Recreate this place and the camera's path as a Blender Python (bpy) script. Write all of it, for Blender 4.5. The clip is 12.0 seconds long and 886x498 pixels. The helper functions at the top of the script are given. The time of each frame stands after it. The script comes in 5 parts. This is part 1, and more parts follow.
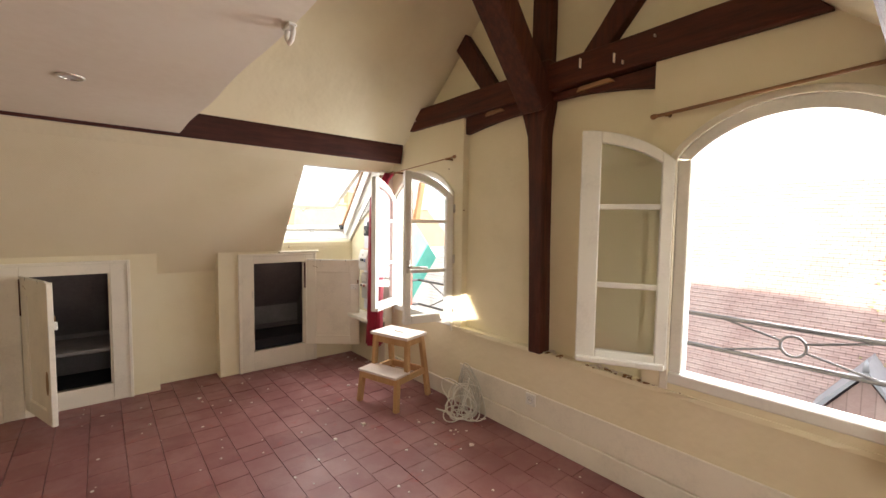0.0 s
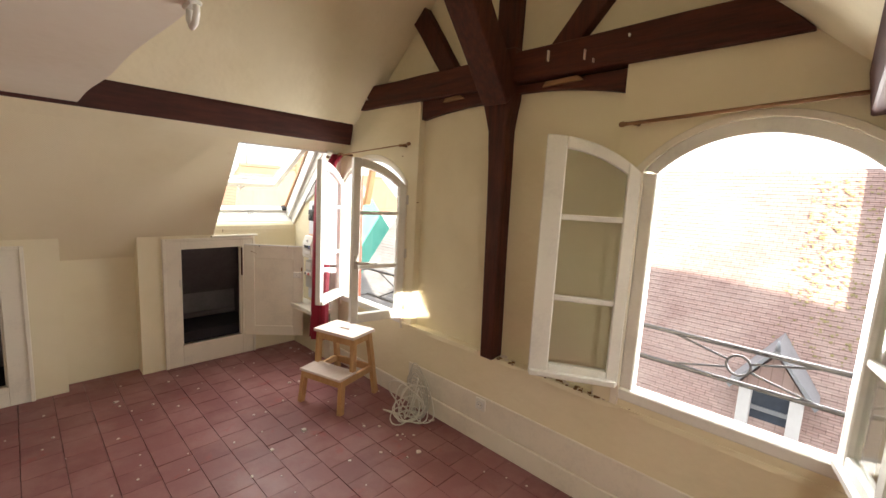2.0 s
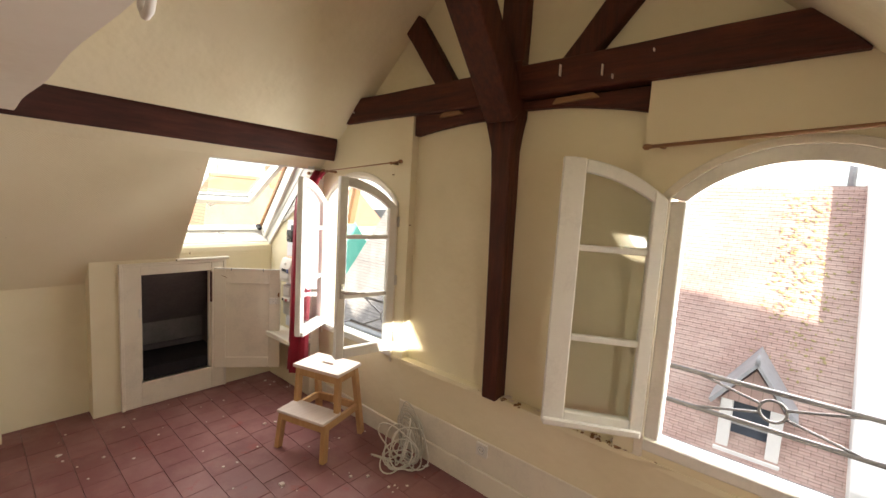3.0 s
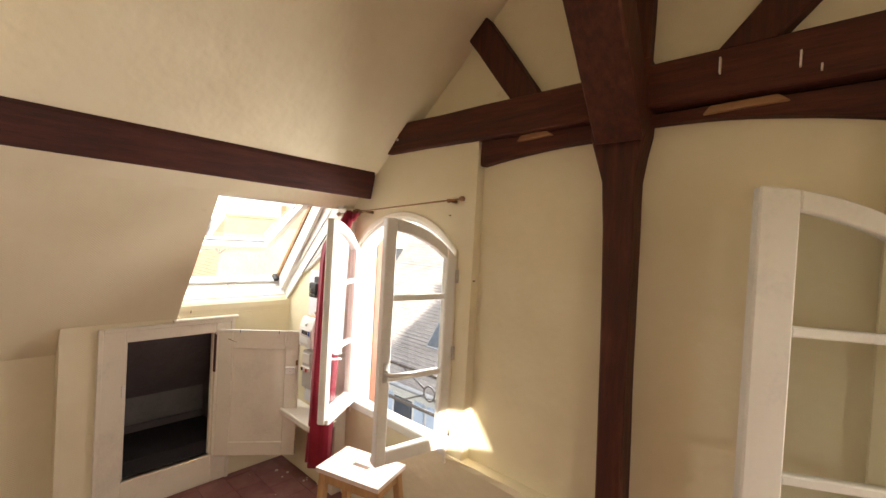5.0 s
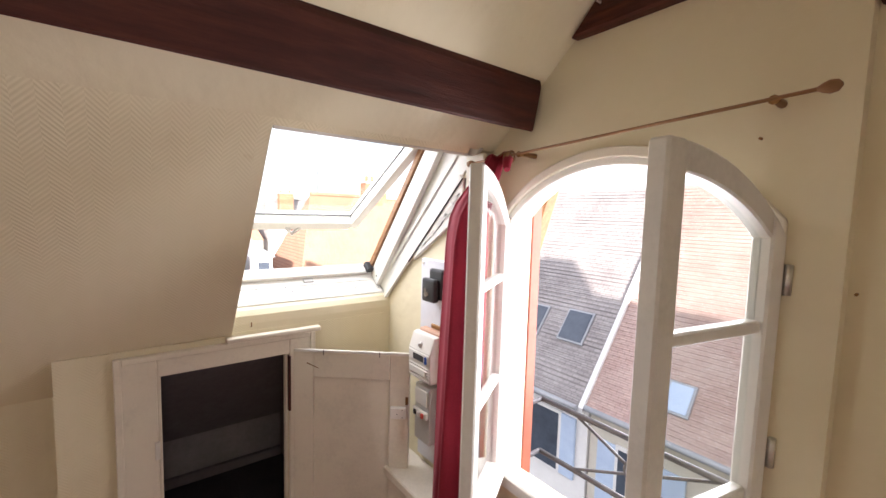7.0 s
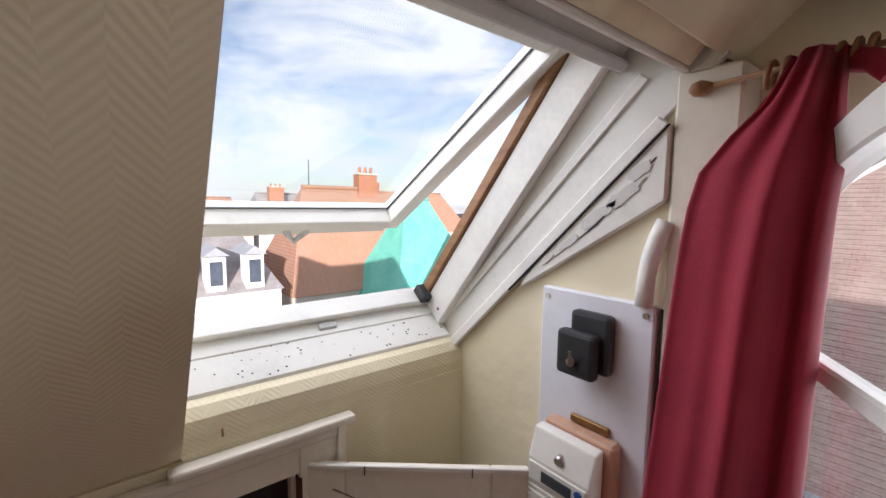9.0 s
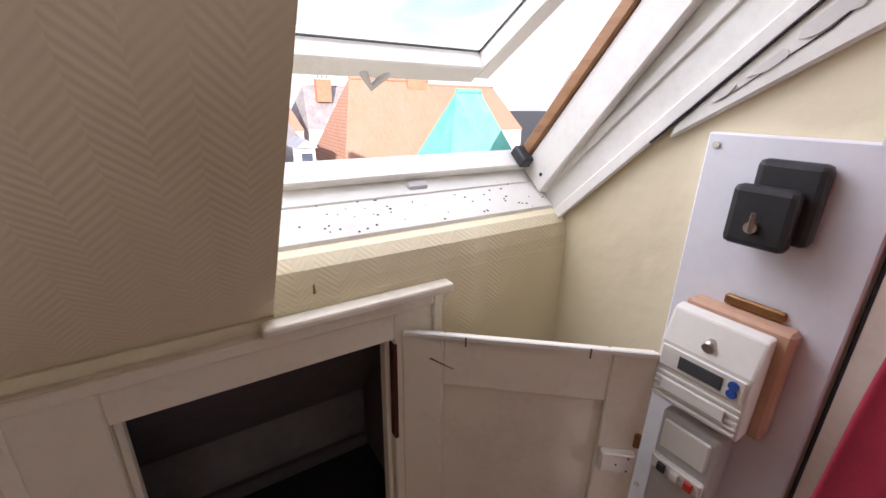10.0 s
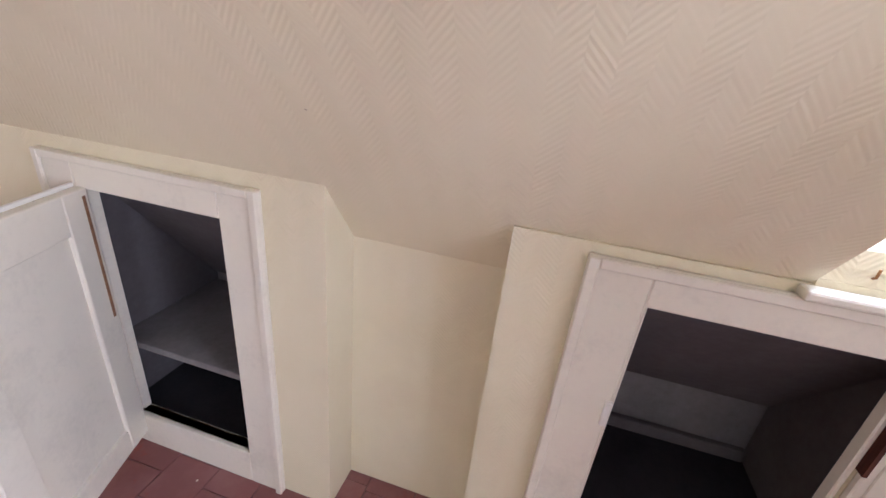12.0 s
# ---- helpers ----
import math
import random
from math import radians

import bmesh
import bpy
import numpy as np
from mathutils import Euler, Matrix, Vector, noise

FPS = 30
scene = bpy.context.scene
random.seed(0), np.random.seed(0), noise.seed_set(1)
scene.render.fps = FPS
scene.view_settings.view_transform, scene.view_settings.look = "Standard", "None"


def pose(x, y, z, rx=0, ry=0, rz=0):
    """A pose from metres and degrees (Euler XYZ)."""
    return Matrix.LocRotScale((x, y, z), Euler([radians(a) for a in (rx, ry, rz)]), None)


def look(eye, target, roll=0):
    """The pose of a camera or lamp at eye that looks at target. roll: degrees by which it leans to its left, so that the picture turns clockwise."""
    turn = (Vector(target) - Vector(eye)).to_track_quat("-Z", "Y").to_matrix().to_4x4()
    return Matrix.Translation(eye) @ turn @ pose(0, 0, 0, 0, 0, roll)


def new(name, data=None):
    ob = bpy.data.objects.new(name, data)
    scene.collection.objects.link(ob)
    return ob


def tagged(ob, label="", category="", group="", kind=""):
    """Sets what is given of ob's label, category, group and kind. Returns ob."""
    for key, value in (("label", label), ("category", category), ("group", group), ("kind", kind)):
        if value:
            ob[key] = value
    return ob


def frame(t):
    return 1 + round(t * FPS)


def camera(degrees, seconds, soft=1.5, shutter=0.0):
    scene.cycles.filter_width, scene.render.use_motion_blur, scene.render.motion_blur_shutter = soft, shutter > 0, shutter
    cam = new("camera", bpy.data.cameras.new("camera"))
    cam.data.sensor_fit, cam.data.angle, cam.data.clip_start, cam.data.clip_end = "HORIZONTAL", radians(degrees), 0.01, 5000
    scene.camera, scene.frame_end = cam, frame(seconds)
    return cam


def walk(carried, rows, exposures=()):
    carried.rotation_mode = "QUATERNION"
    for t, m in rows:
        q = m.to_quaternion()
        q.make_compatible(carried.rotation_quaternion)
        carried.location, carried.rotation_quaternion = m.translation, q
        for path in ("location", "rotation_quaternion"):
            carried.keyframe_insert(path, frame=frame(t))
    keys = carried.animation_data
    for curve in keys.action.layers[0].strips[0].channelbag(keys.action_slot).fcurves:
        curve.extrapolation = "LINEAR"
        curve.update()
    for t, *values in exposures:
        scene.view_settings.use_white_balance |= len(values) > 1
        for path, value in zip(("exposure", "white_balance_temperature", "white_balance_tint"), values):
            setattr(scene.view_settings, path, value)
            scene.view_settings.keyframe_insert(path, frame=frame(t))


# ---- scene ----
cam = camera(94.1, 12.0)
PATH = [
    (0, (3.823, -2.035, 1.337), (2.288, -0.759, 1.21), 0.8),
    (0.5, (3.809, -2.019, 1.368), (2.278, -0.744, 1.198), 1.6),
    (1, (3.8, -1.99, 1.403), (2.302, -0.683, 1.185), 2.2),
    (1.5, (3.778, -1.955, 1.46), (2.337, -0.592, 1.202), 2.6),
    (2, (3.68, -1.906, 1.506), (2.314, -0.47, 1.235), 3.1),
    (2.5, (3.541, -1.856, 1.536), (2.225, -0.372, 1.278), 3.5),
    (4.5, (3.033, -1.651, 1.627), (1.79, -0.084, 1.586), 3.6),
    (5, (2.799, -1.543, 1.602), (1.456, -0.062, 1.572), 3.2),
    (5.5, (2.551, -1.439, 1.601), (1.129, -0.034, 1.548), 2.9),
    (6, (2.274, -1.357, 1.57), (0.786, -0.025, 1.462), 2.8),
    (6.5, (2.014, -1.217, 1.535), (0.47, 0.047, 1.399), 2.3),
    (7, (1.742, -1.094, 1.56), (0.166, 0.125, 1.39), 1.6),
    (9, (0.878, -0.852, 1.55), (-0.672, 0.393, 1.339), 0.6),
    (9.5, (0.74, -0.849, 1.511), (-0.745, 0.438, 1.137), 0.1),
    (10, (0.674, -0.866, 1.412), (-0.914, 0.143, 0.734), 1.1),
    (10.5, (0.697, -0.874, 1.353), (-1.01, -0.277, 0.498), 2.4),
    (11, (0.704, -0.951, 1.323), (-1.077, -0.75, 0.436), 3.0),
    (11.5, (0.726, -1.103, 1.332), (-1.071, -1.21, 0.46), 5.0),
    (12, (0.777, -1.233, 1.337), (-0.995, -1.678, 0.523), 6.2),
]
EXPOSURES = [(0.0, 2.25, 6600, 12), (2.5, 2.1, 6700, 11), (4.5, 2.2, 7000, 14), (5.5, 2.4, 6850, 15), (7.2, 1.85, 6250, 18), (8.8, 1.0, 6100, 19), (9.5, 0.92, 6000, 18), (10.5, 2.0, 6150, 28), (11.5, 2.65, 5500, 26), (12.0, 2.85, 5350, 20)]
walk(cam, [(t, look(eye, target, roll)) for t, eye, target, roll in PATH], EXPOSURES)

# ---- world and sun ----
SUN_WAY = Vector((-1.85, 1.0, -0.42)).normalized()      # the way the sunlight travels
elev = math.asin(-SUN_WAY.z)
world = bpy.data.worlds.new("world")
scene.world = world
world.use_nodes = True
wt = world.node_tree
wt.nodes.clear()
w_out = wt.nodes.new("ShaderNodeOutputWorld")
w_bg = wt.nodes.new("ShaderNodeBackground")
w_bg.inputs["Strength"].default_value = 0.08
w_sky = wt.nodes.new("ShaderNodeTexSky")
w_sky.sky_type = "NISHITA"
w_sky.sun_disc = False
w_sky.sun_elevation = radians(26)
w_sky.sun_rotation = math.atan2(1.85, -1.0)
w_sky.air_density = 1.0
w_co = wt.nodes.new("ShaderNodeTexCoord")
w_map = wt.nodes.new("ShaderNodeMapping")
w_map.inputs["Scale"].default_value = (1.6, 1.6, 5.0)
w_no = wt.nodes.new("ShaderNodeTexNoise")
w_no.inputs["Scale"].default_value = 1.7
w_no.inputs["Detail"].default_value = 8
w_no.inputs["Roughness"].default_value = 0.6
w_no.inputs["Distortion"].default_value = 0.6
w_ra = wt.nodes.new("ShaderNodeValToRGB")
w_ra.color_ramp.elements[0].position = 0.30
w_ra.color_ramp.elements[1].position = 0.57
w_mix = wt.nodes.new("ShaderNodeMix")
w_mix.data_type = "RGBA"
w_mix.inputs[7].default_value = (7.4, 7.5, 7.7, 1)
wt.links.new(w_co.outputs["Generated"], w_map.inputs[0])
wt.links.new(w_map.outputs[0], w_no.inputs["Vector"])
wt.links.new(w_no.outputs["Fac"], w_ra.inputs[0])
wt.links.new(w_ra.outputs[0], w_mix.inputs[0])
wt.links.new(w_sky.outputs[0], w_mix.inputs[6])
wt.links.new(w_mix.outputs[2], w_bg.inputs["Color"])
wt.links.new(w_bg.outputs[0], w_out.inputs[0])

sun = new("sun", bpy.data.lights.new("sun", "SUN"))
sun.data.energy = 4.2
sun.data.angle = radians(0.5)
sun.data.color = (1.0, 0.93, 0.82)
sun.matrix_world = look((0, 0, 30), Vector((0, 0, 30)) + SUN_WAY)


def skylight_lamp(name, w, h, watts, m, colour):
    """The sky's light through an opening of the place."""
    l = new(name, bpy.data.lights.new(name, "AREA"))
    l.data.shape = "RECTANGLE"
    l.data.size, l.data.size_y, l.data.energy, l.data.color = w, h, watts, colour
    l.matrix_world = m
    return l


DAY = (1.0, 0.985, 0.97)
skylight_lamp("daylight_window_1", 0.90, 1.25, 20.0, look((3.44, 0.62, 1.30), (2.3, -0.9, 0.75)), DAY)
skylight_lamp("daylight_window_2", 0.85, 1.15, 10.0, look((1.09, 0.62, 1.22), (1.09, -1.0, 1.05)), DAY)
skylight_lamp("daylight_roof_window", 0.80, 0.90, 6.5, look((-0.287, -0.435, 1.987), (-0.287 + 0.777, -0.435, 1.987 - 0.629)), DAY)
skylight_lamp("daylight_small_roof_window", 0.40, 0.32, 4.2, look((4.42, -1.57, 1.42), (4.42 - 0.777, -1.57, 1.42 - 0.629)), DAY)

# ---- materials ----
def mat_base(name, rough=0.6, metal=0.0):
    m = bpy.data.materials.new(name)
    m.use_nodes = True
    b = m.node_tree.nodes["Principled BSDF"]
    b.inputs["Specular IOR Level"].default_value = 0.35
    b.inputs["Roughness"].default_value = rough
    b.inputs["Metallic"].default_value = metal
    return m, m.node_tree, b


def noise_node(nt, scale, detail=6, vec=None, stretch=None, rough=0.6):
    n = nt.nodes.new("ShaderNodeTexNoise")
    n.inputs["Scale"].default_value = scale
    n.inputs["Detail"].default_value = detail
    n.inputs["Roughness"].default_value = rough
    if vec is None:
        vec = nt.nodes.new("ShaderNodeNewGeometry").outputs["Position"]
    if stretch:
        mp = nt.nodes.new("ShaderNodeMapping")
        mp.inputs["Scale"].default_value = stretch
        nt.links.new(vec, mp.inputs[0])
        vec = mp.outputs[0]
    nt.links.new(vec, n.inputs["Vector"])
    return n.outputs["Fac"]


def ramp(nt, fac, stops):
    r = nt.nodes.new("ShaderNodeValToRGB")
    e = r.color_ramp.elements
    while len(e) < len(stops):
        e.new(0.5)
    for k, (p, c) in enumerate(stops):
        e[k].position = p
        e[k].color = (*c, 1)
    nt.links.new(fac, r.inputs[0])
    return r.outputs[0]


def mixc(nt, fac, a, b, mode="MIX"):
    m = nt.nodes.new("ShaderNodeMix")
    m.data_type = "RGBA"
    m.blend_type = mode
    for v, i in ((fac, 0), (a, 6), (b, 7)):
        if isinstance(v, (int, float)):
            m.inputs[i].default_value = v
        elif isinstance(v, tuple):
            m.inputs[i].default_value = (*v, 1)
        else:
            nt.links.new(v, m.inputs[i])
    return m.outputs[2]


def math_n(nt, op, a, b=None):
    m = nt.nodes.new("ShaderNodeMath")
    m.operation = op
    for v, i in ((a, 0), (b, 1)):
        if v is None:
            continue
        if isinstance(v, (int, float)):
            m.inputs[i].default_value = v
        else:
            nt.links.new(v, m.inputs[i])
    return m.outputs[0]


def bump(nt, b, height, strength, dist):
    n = nt.nodes.new("ShaderNodeBump")
    n.inputs["Strength"].default_value = strength
    n.inputs["Distance"].default_value = dist
    nt.links.new(height, n.inputs["Height"])
    nt.links.new(n.outputs[0], b.inputs["Normal"])


def m_mottled(name, stops, scale=3.0, fine=60.0, rough=0.6, metal=0.0, bump_s=0.25, bump_d=0.002, stretch=None, spec=None, speck=None):
    """Two scales of variation, and a fine relief."""
    m, nt, b = mat_base(name, rough, metal)
    big = noise_node(nt, scale, 5, stretch=stretch)
    small = noise_node(nt, fine, 4, stretch=stretch)
    f = math_n(nt, "ADD", math_n(nt, "MULTIPLY", big, 0.7), math_n(nt, "MULTIPLY", small, 0.3))
    c = ramp(nt, f, stops)
    if speck:
        s = noise_node(nt, speck[0], 3)
        sf = ramp(nt, s, [(speck[1], (0, 0, 0)), (speck[1] + 0.03, (1, 1, 1))])
        c = mixc(nt, sf, c, speck[2])
    nt.links.new(c, b.inputs["Base Color"])
    bump(nt, b, f, bump_s, bump_d)
    if spec is not None:
        b.inputs["Specular IOR Level"].default_value = spec
    return m


def m_wall(name, chevron):
    """Cream paint; over embossed chevron paper where asked."""
    m, nt, b = mat_base(name, 0.62)
    b.inputs["Specular IOR Level"].default_value = 0.3
    pos = nt.nodes.new("ShaderNodeNewGeometry").outputs["Position"]
    big = noise_node(nt, 1.3, 5, pos)
    small = noise_node(nt, 24, 5, pos)
    c = ramp(nt, big, [(0.3, (0.73, 0.65, 0.45)), (0.5, (0.80, 0.725, 0.525)), (0.75, (0.83, 0.76, 0.575))])
    stain = ramp(nt, noise_node(nt, 7, 8, pos, rough=0.7), [(0.66, (1, 1, 1)), (0.76, (0.86, 0.80, 0.70))])
    c = mixc(nt, 0.7, c, stain, "MULTIPLY")
    spots = ramp(nt, noise_node(nt, 38, 2, pos), [(0.80, (1, 1, 1)), (0.83, (0.35, 0.26, 0.18))])
    c = mixc(nt, 0.6, c, spots, "MULTIPLY")
    nt.links.new(c, b.inputs["Base Color"])
    wob = noise_node(nt, 5, 3, pos)
    if chevron:
        sp = nt.nodes.new("ShaderNodeSeparateXYZ")
        nt.links.new(pos, sp.inputs[0])
        tri = math_n(nt, "PINGPONG", math_n(nt, "ADD", sp.outputs[1], 20.0), 0.038)
        ph = math_n(nt, "ADD", math_n(nt, "MULTIPLY", sp.outputs[2], 1.15), tri)
        wave = math_n(nt, "SINE", math_n(nt, "MULTIPLY", ph, 2 * math.pi / 0.0125))
        worn = math_n(nt, "MULTIPLY", math_n(nt, "POWER", noise_node(nt, 3.0, 4, pos), 2.0), 2.4)
        h = math_n(nt, "ADD", math_n(nt, "MULTIPLY", wave, worn), math_n(nt, "ADD", math_n(nt, "MULTIPLY", small, 1.2), math_n(nt, "MULTIPLY", wob, 4.0)))
        bump(nt, b, h, 0.26, 0.0014)
    else:
        h = math_n(nt, "ADD", math_n(nt, "MULTIPLY", wob, 6.0), small)
        bump(nt, b, h, 0.35, 0.004)
    return m


def m_wood(name, dark, mid, light, along, rough=0.55, bump_d=0.003):
    """Grain drawn out along one axis."""
    m, nt, b = mat_base(name, rough)
    st = {"x": (1.2, 14, 14), "y": (14, 1.2, 14), "z": (14, 14, 1.2), "o": (9, 9, 1.5)}[along]
    g = noise_node(nt, 3.0, 8, stretch=st, rough=0.7)
    big = noise_node(nt, 2.2, 4)
    f = math_n(nt, "ADD", math_n(nt, "MULTIPLY", g, 0.7), math_n(nt, "MULTIPLY", big, 0.3))
    nt.links.new(ramp(nt, f, [(0.32, dark), (0.5, mid), (0.7, light)]), b.inputs["Base Color"])
    bump(nt, b, g, 0.6, bump_d)
    return m


def m_paint_white(name, c=(0.80, 0.79, 0.74)):
    d = tuple(v * 0.86 for v in c)
    return m_mottled(name, [(0.3, d), (0.5, c), (0.75, tuple(min(1, v * 1.04) for v in c))], 5, 70, 0.42, bump_s=0.25, bump_d=0.0015)


def m_glass(name):
    m = bpy.data.materials.new(name)
    m.use_nodes = True
    nt = m.node_tree
    nt.nodes.clear()
    o = nt.nodes.new("ShaderNodeOutputMaterial")
    t = nt.nodes.new("ShaderNodeBsdfTransparent")
    t.inputs[0].default_value = (0.93, 0.95, 0.94, 1)
    g = nt.nodes.new("ShaderNodeBsdfGlossy")
    g.inputs["Roughness"].default_value = 0.02
    lw = nt.nodes.new("ShaderNodeLayerWeight")
    lw.inputs[0].default_value = 0.5
    fac = math_n(nt, "ADD", math_n(nt, "MULTIPLY", math_n(nt, "POWER", lw.outputs["Facing"], 4.0), 0.5), 0.03)
    mx = nt.nodes.new("ShaderNodeMixShader")
    nt.links.new(fac, mx.inputs[0])
    nt.links.new(t.outputs[0], mx.inputs[1])
    nt.links.new(g.outputs[0], mx.inputs[2])
    nt.links.new(mx.outputs[0], o.inputs[0])
    return m


def m_tile():
    """Old terracotta: each piece its own tone, with dust, red wear and pale drips."""
    m, nt, b = mat_base("terracotta", 0.5)
    pos = nt.nodes.new("ShaderNodeNewGeometry").outputs["Position"]
    oi = nt.nodes.new("ShaderNodeObjectInfo").outputs["Random"]
    isl = nt.nodes.new("ShaderNodeNewGeometry").outputs["Random Per Island"]
    tone = math_n(nt, "FRACT", math_n(nt, "ADD", oi, isl))
    c = ramp(nt, tone, [(0.0, (0.200, 0.076, 0.072)), (0.5, (0.225, 0.090, 0.086)), (1.0, (0.250, 0.104, 0.100))])
    wear = ramp(nt, noise_node(nt, 3.2, 7, pos, rough=0.65), [(0.45, (0, 0, 0)), (0.66, (1, 1, 1))])
    c = mixc(nt, math_n(nt, "MULTIPLY", wear, 0.6), c, (0.34, 0.175, 0.165))
    red = ramp(nt, noise_node(nt, 5.5, 6, pos, rough=0.7), [(0.60, (0, 0, 0)), (0.68, (1, 1, 1))])
    c = mixc(nt, math_n(nt, "MULTIPLY", red, 0.55), c, (0.30, 0.055, 0.042))
    drip = ramp(nt, noise_node(nt, 21, 3, pos), [(0.745, (0, 0, 0)), (0.765, (1, 1, 1))])
    c = mixc(nt, math_n(nt, "MULTIPLY", drip, 0.7), c, (0.55, 0.45, 0.38))
    nt.links.new(c, b.inputs["Base Color"])
    r = ramp(nt, noise_node(nt, 9, 5, pos), [(0.3, (0.30, 0.30, 0.30)), (0.7, (0.54, 0.54, 0.54))])
    nt.links.new(r, b.inputs["Roughness"])
    bump(nt, b, noise_node(nt, 40, 6, pos), 0.35, 0.002)
    return m


def m_rooftile(name, a, bcol, c2):
    """Small flat roof tiles: broken joints across each course."""
    m, nt, b = mat_base(name, 0.85)
    pos = nt.nodes.new("ShaderNodeNewGeometry").outputs["Position"]
    br = nt.nodes.new("ShaderNodeTexBrick")
    br.inputs["Color1"].default_value = (*a, 1)
    br.inputs["Color2"].default_value = (*bcol, 1)
    br.inputs["Mortar"].default_value = (*[v * 0.72 for v in a], 1)
    br.inputs["Scale"].default_value = 1.0
    br.inputs["Brick Width"].default_value = 0.17
    br.inputs["Row Height"].default_value = 0.069
    br.inputs["Mortar Size"].default_value = 0.008
    nt.links.new(pos, br.inputs["Vector"])
    big = ramp(nt, noise_node(nt, 0.8, 7, pos, rough=0.7), [(0.4, (0, 0, 0)), (0.7, (1, 1, 1))])
    col = mixc(nt, math_n(nt, "MULTIPLY", big, 0.6), br.outputs[0], c2)
    nt.links.new(col, b.inputs["Base Color"])
    bump(nt, b, noise_node(nt, 14, 5, pos), 0.5, 0.02)
    return m


WALL = m_wall("cream_plaster", False)
PAPER = m_wall("cream_chevron_paper", True)
WHITE = m_paint_white("white_gloss_paint")
CREAM = m_paint_white("cream_gloss_paint", (0.80, 0.75, 0.64))
CEIL = m_mottled("ceiling_white", [(0.3, (0.74, 0.68, 0.56)), (0.6, (0.82, 0.77, 0.66)), (0.8, (0.84, 0.80, 0.70))], 1.5, 30, 0.7)
BEAM_X = m_wood("stained_oak_across", (0.026, 0.008, 0.004), (0.074, 0.017, 0.008), (0.135, 0.038, 0.017), "x", 0.62, 0.006)
BEAM_Y = m_wood("stained_oak_along", (0.026, 0.008, 0.006), (0.062, 0.015, 0.011), (0.108, 0.030, 0.020), "y", 0.62, 0.006)
BEAM_Z = m_wood("stained_oak_upright", (0.024, 0.008, 0.004), (0.066, 0.016, 0.008), (0.118, 0.033, 0.015), "z", 0.62, 0.006)
BAREWOOD = m_wood("bare_oak", (0.20, 0.10, 0.05), (0.32, 0.17, 0.08), (0.42, 0.24, 0.12), "x")
PINE = m_wood("beech_wood", (0.40, 0.22, 0.09), (0.52, 0.31, 0.14), (0.60, 0.39, 0.20), "o", 0.5, 0.0005)
STEPTOP = m_wood("limed_beech_tread", (0.62, 0.52, 0.46), (0.74, 0.64, 0.58), (0.80, 0.72, 0.66), "y", 0.45, 0.0005)
TILE = m_tile()
GROUT = m_mottled("dark_joint", [(0.3, (0.13, 0.058, 0.055)), (0.7, (0.20, 0.098, 0.092))], 8, 60, 0.9)
GLASS = m_glass("window_glass")
STEEL = m_mottled("brushed_steel", [(0.3, (0.55, 0.53, 0.50)), (0.7, (0.68, 0.66, 0.62))], 20, 200, 0.3, 1.0, 0.05, 0.0005)
IRON = m_mottled("grey_painted_iron", [(0.3, (0.055, 0.05, 0.055)), (0.7, (0.10, 0.095, 0.10))], 14, 90, 0.5, 0.3)
BLACK = m_mottled("black_bakelite", [(0.3, (0.022, 0.023, 0.025)), (0.7, (0.045, 0.046, 0.05))], 12, 90, 0.38)
BLUEWHITE = m_mottled("white_board_paint", [(0.3, (0.70, 0.71, 0.76)), (0.7, (0.80, 0.81, 0.86))], 4, 60, 0.5)
IVORY = m_mottled("ivory_plastic", [(0.3, (0.74, 0.72, 0.66)), (0.7, (0.83, 0.81, 0.76))], 10, 90, 0.4)
GREYPL = m_mottled("grey_plastic", [(0.3, (0.52, 0.52, 0.51)), (0.7, (0.62, 0.62, 0.60))], 10, 90, 0.4)
PEACH = m_mottled("varnished_meter_wood", [(0.3, (0.50, 0.29, 0.19)), (0.7, (0.66, 0.42, 0.29))], 6, 50, 0.45)
LCD = m_mottled("display_grey", [(0.3, (0.05, 0.055, 0.06)), (0.7, (0.09, 0.095, 0.10))], 9, 60, 0.2)
BLUE = m_mottled("blue_button", [(0.3, (0.03, 0.09, 0.34)), (0.7, (0.05, 0.13, 0.42))], 9, 60, 0.4)
REDBTN = m_mottled("red_button", [(0.3, (0.40, 0.04, 0.03)), (0.7, (0.55, 0.07, 0.05))], 9, 60, 0.4)
VELVET = m_mottled("crimson_cotton", [(0.3, (0.20, 0.008, 0.022)), (0.55, (0.30, 0.014, 0.035)), (0.8, (0.36, 0.025, 0.045))], 4, 220, 0.85, bump_s=0.4, bump_d=0.001)
VELVET.node_tree.nodes["Principled BSDF"].inputs["Sheen Weight"].default_value = 0.08
CABLE = m_mottled("ivory_cable", [(0.3, (0.66, 0.63, 0.55)), (0.7, (0.80, 0.78, 0.70))], 12, 80, 0.5)
GREYMESH = m_mottled("clear_grey_hose", [(0.3, (0.50, 0.48, 0.42)), (0.7, (0.62, 0.60, 0.52))], 12, 80, 0.3)
CHIP = m_mottled("plaster_crumb", [(0.3, (0.62, 0.52, 0.45)), (0.7, (0.82, 0.75, 0.68))], 30, 90, 0.9)
# grey-white plaster, its colour darkened to carry the shade inside the cupboards
SHADE_LINING = m_mottled("shade_darkened_lining", [(0.3, (0.085, 0.075, 0.078)), (0.7, (0.15, 0.135, 0.138))], 3, 40, 0.9)
# pale back wall and shelf, greyed for the same shade
SHADED_WASH = m_mottled("shade_greyed_limewash", [(0.3, (0.15, 0.14, 0.14)), (0.7, (0.25, 0.235, 0.235))], 5, 50, 0.9)
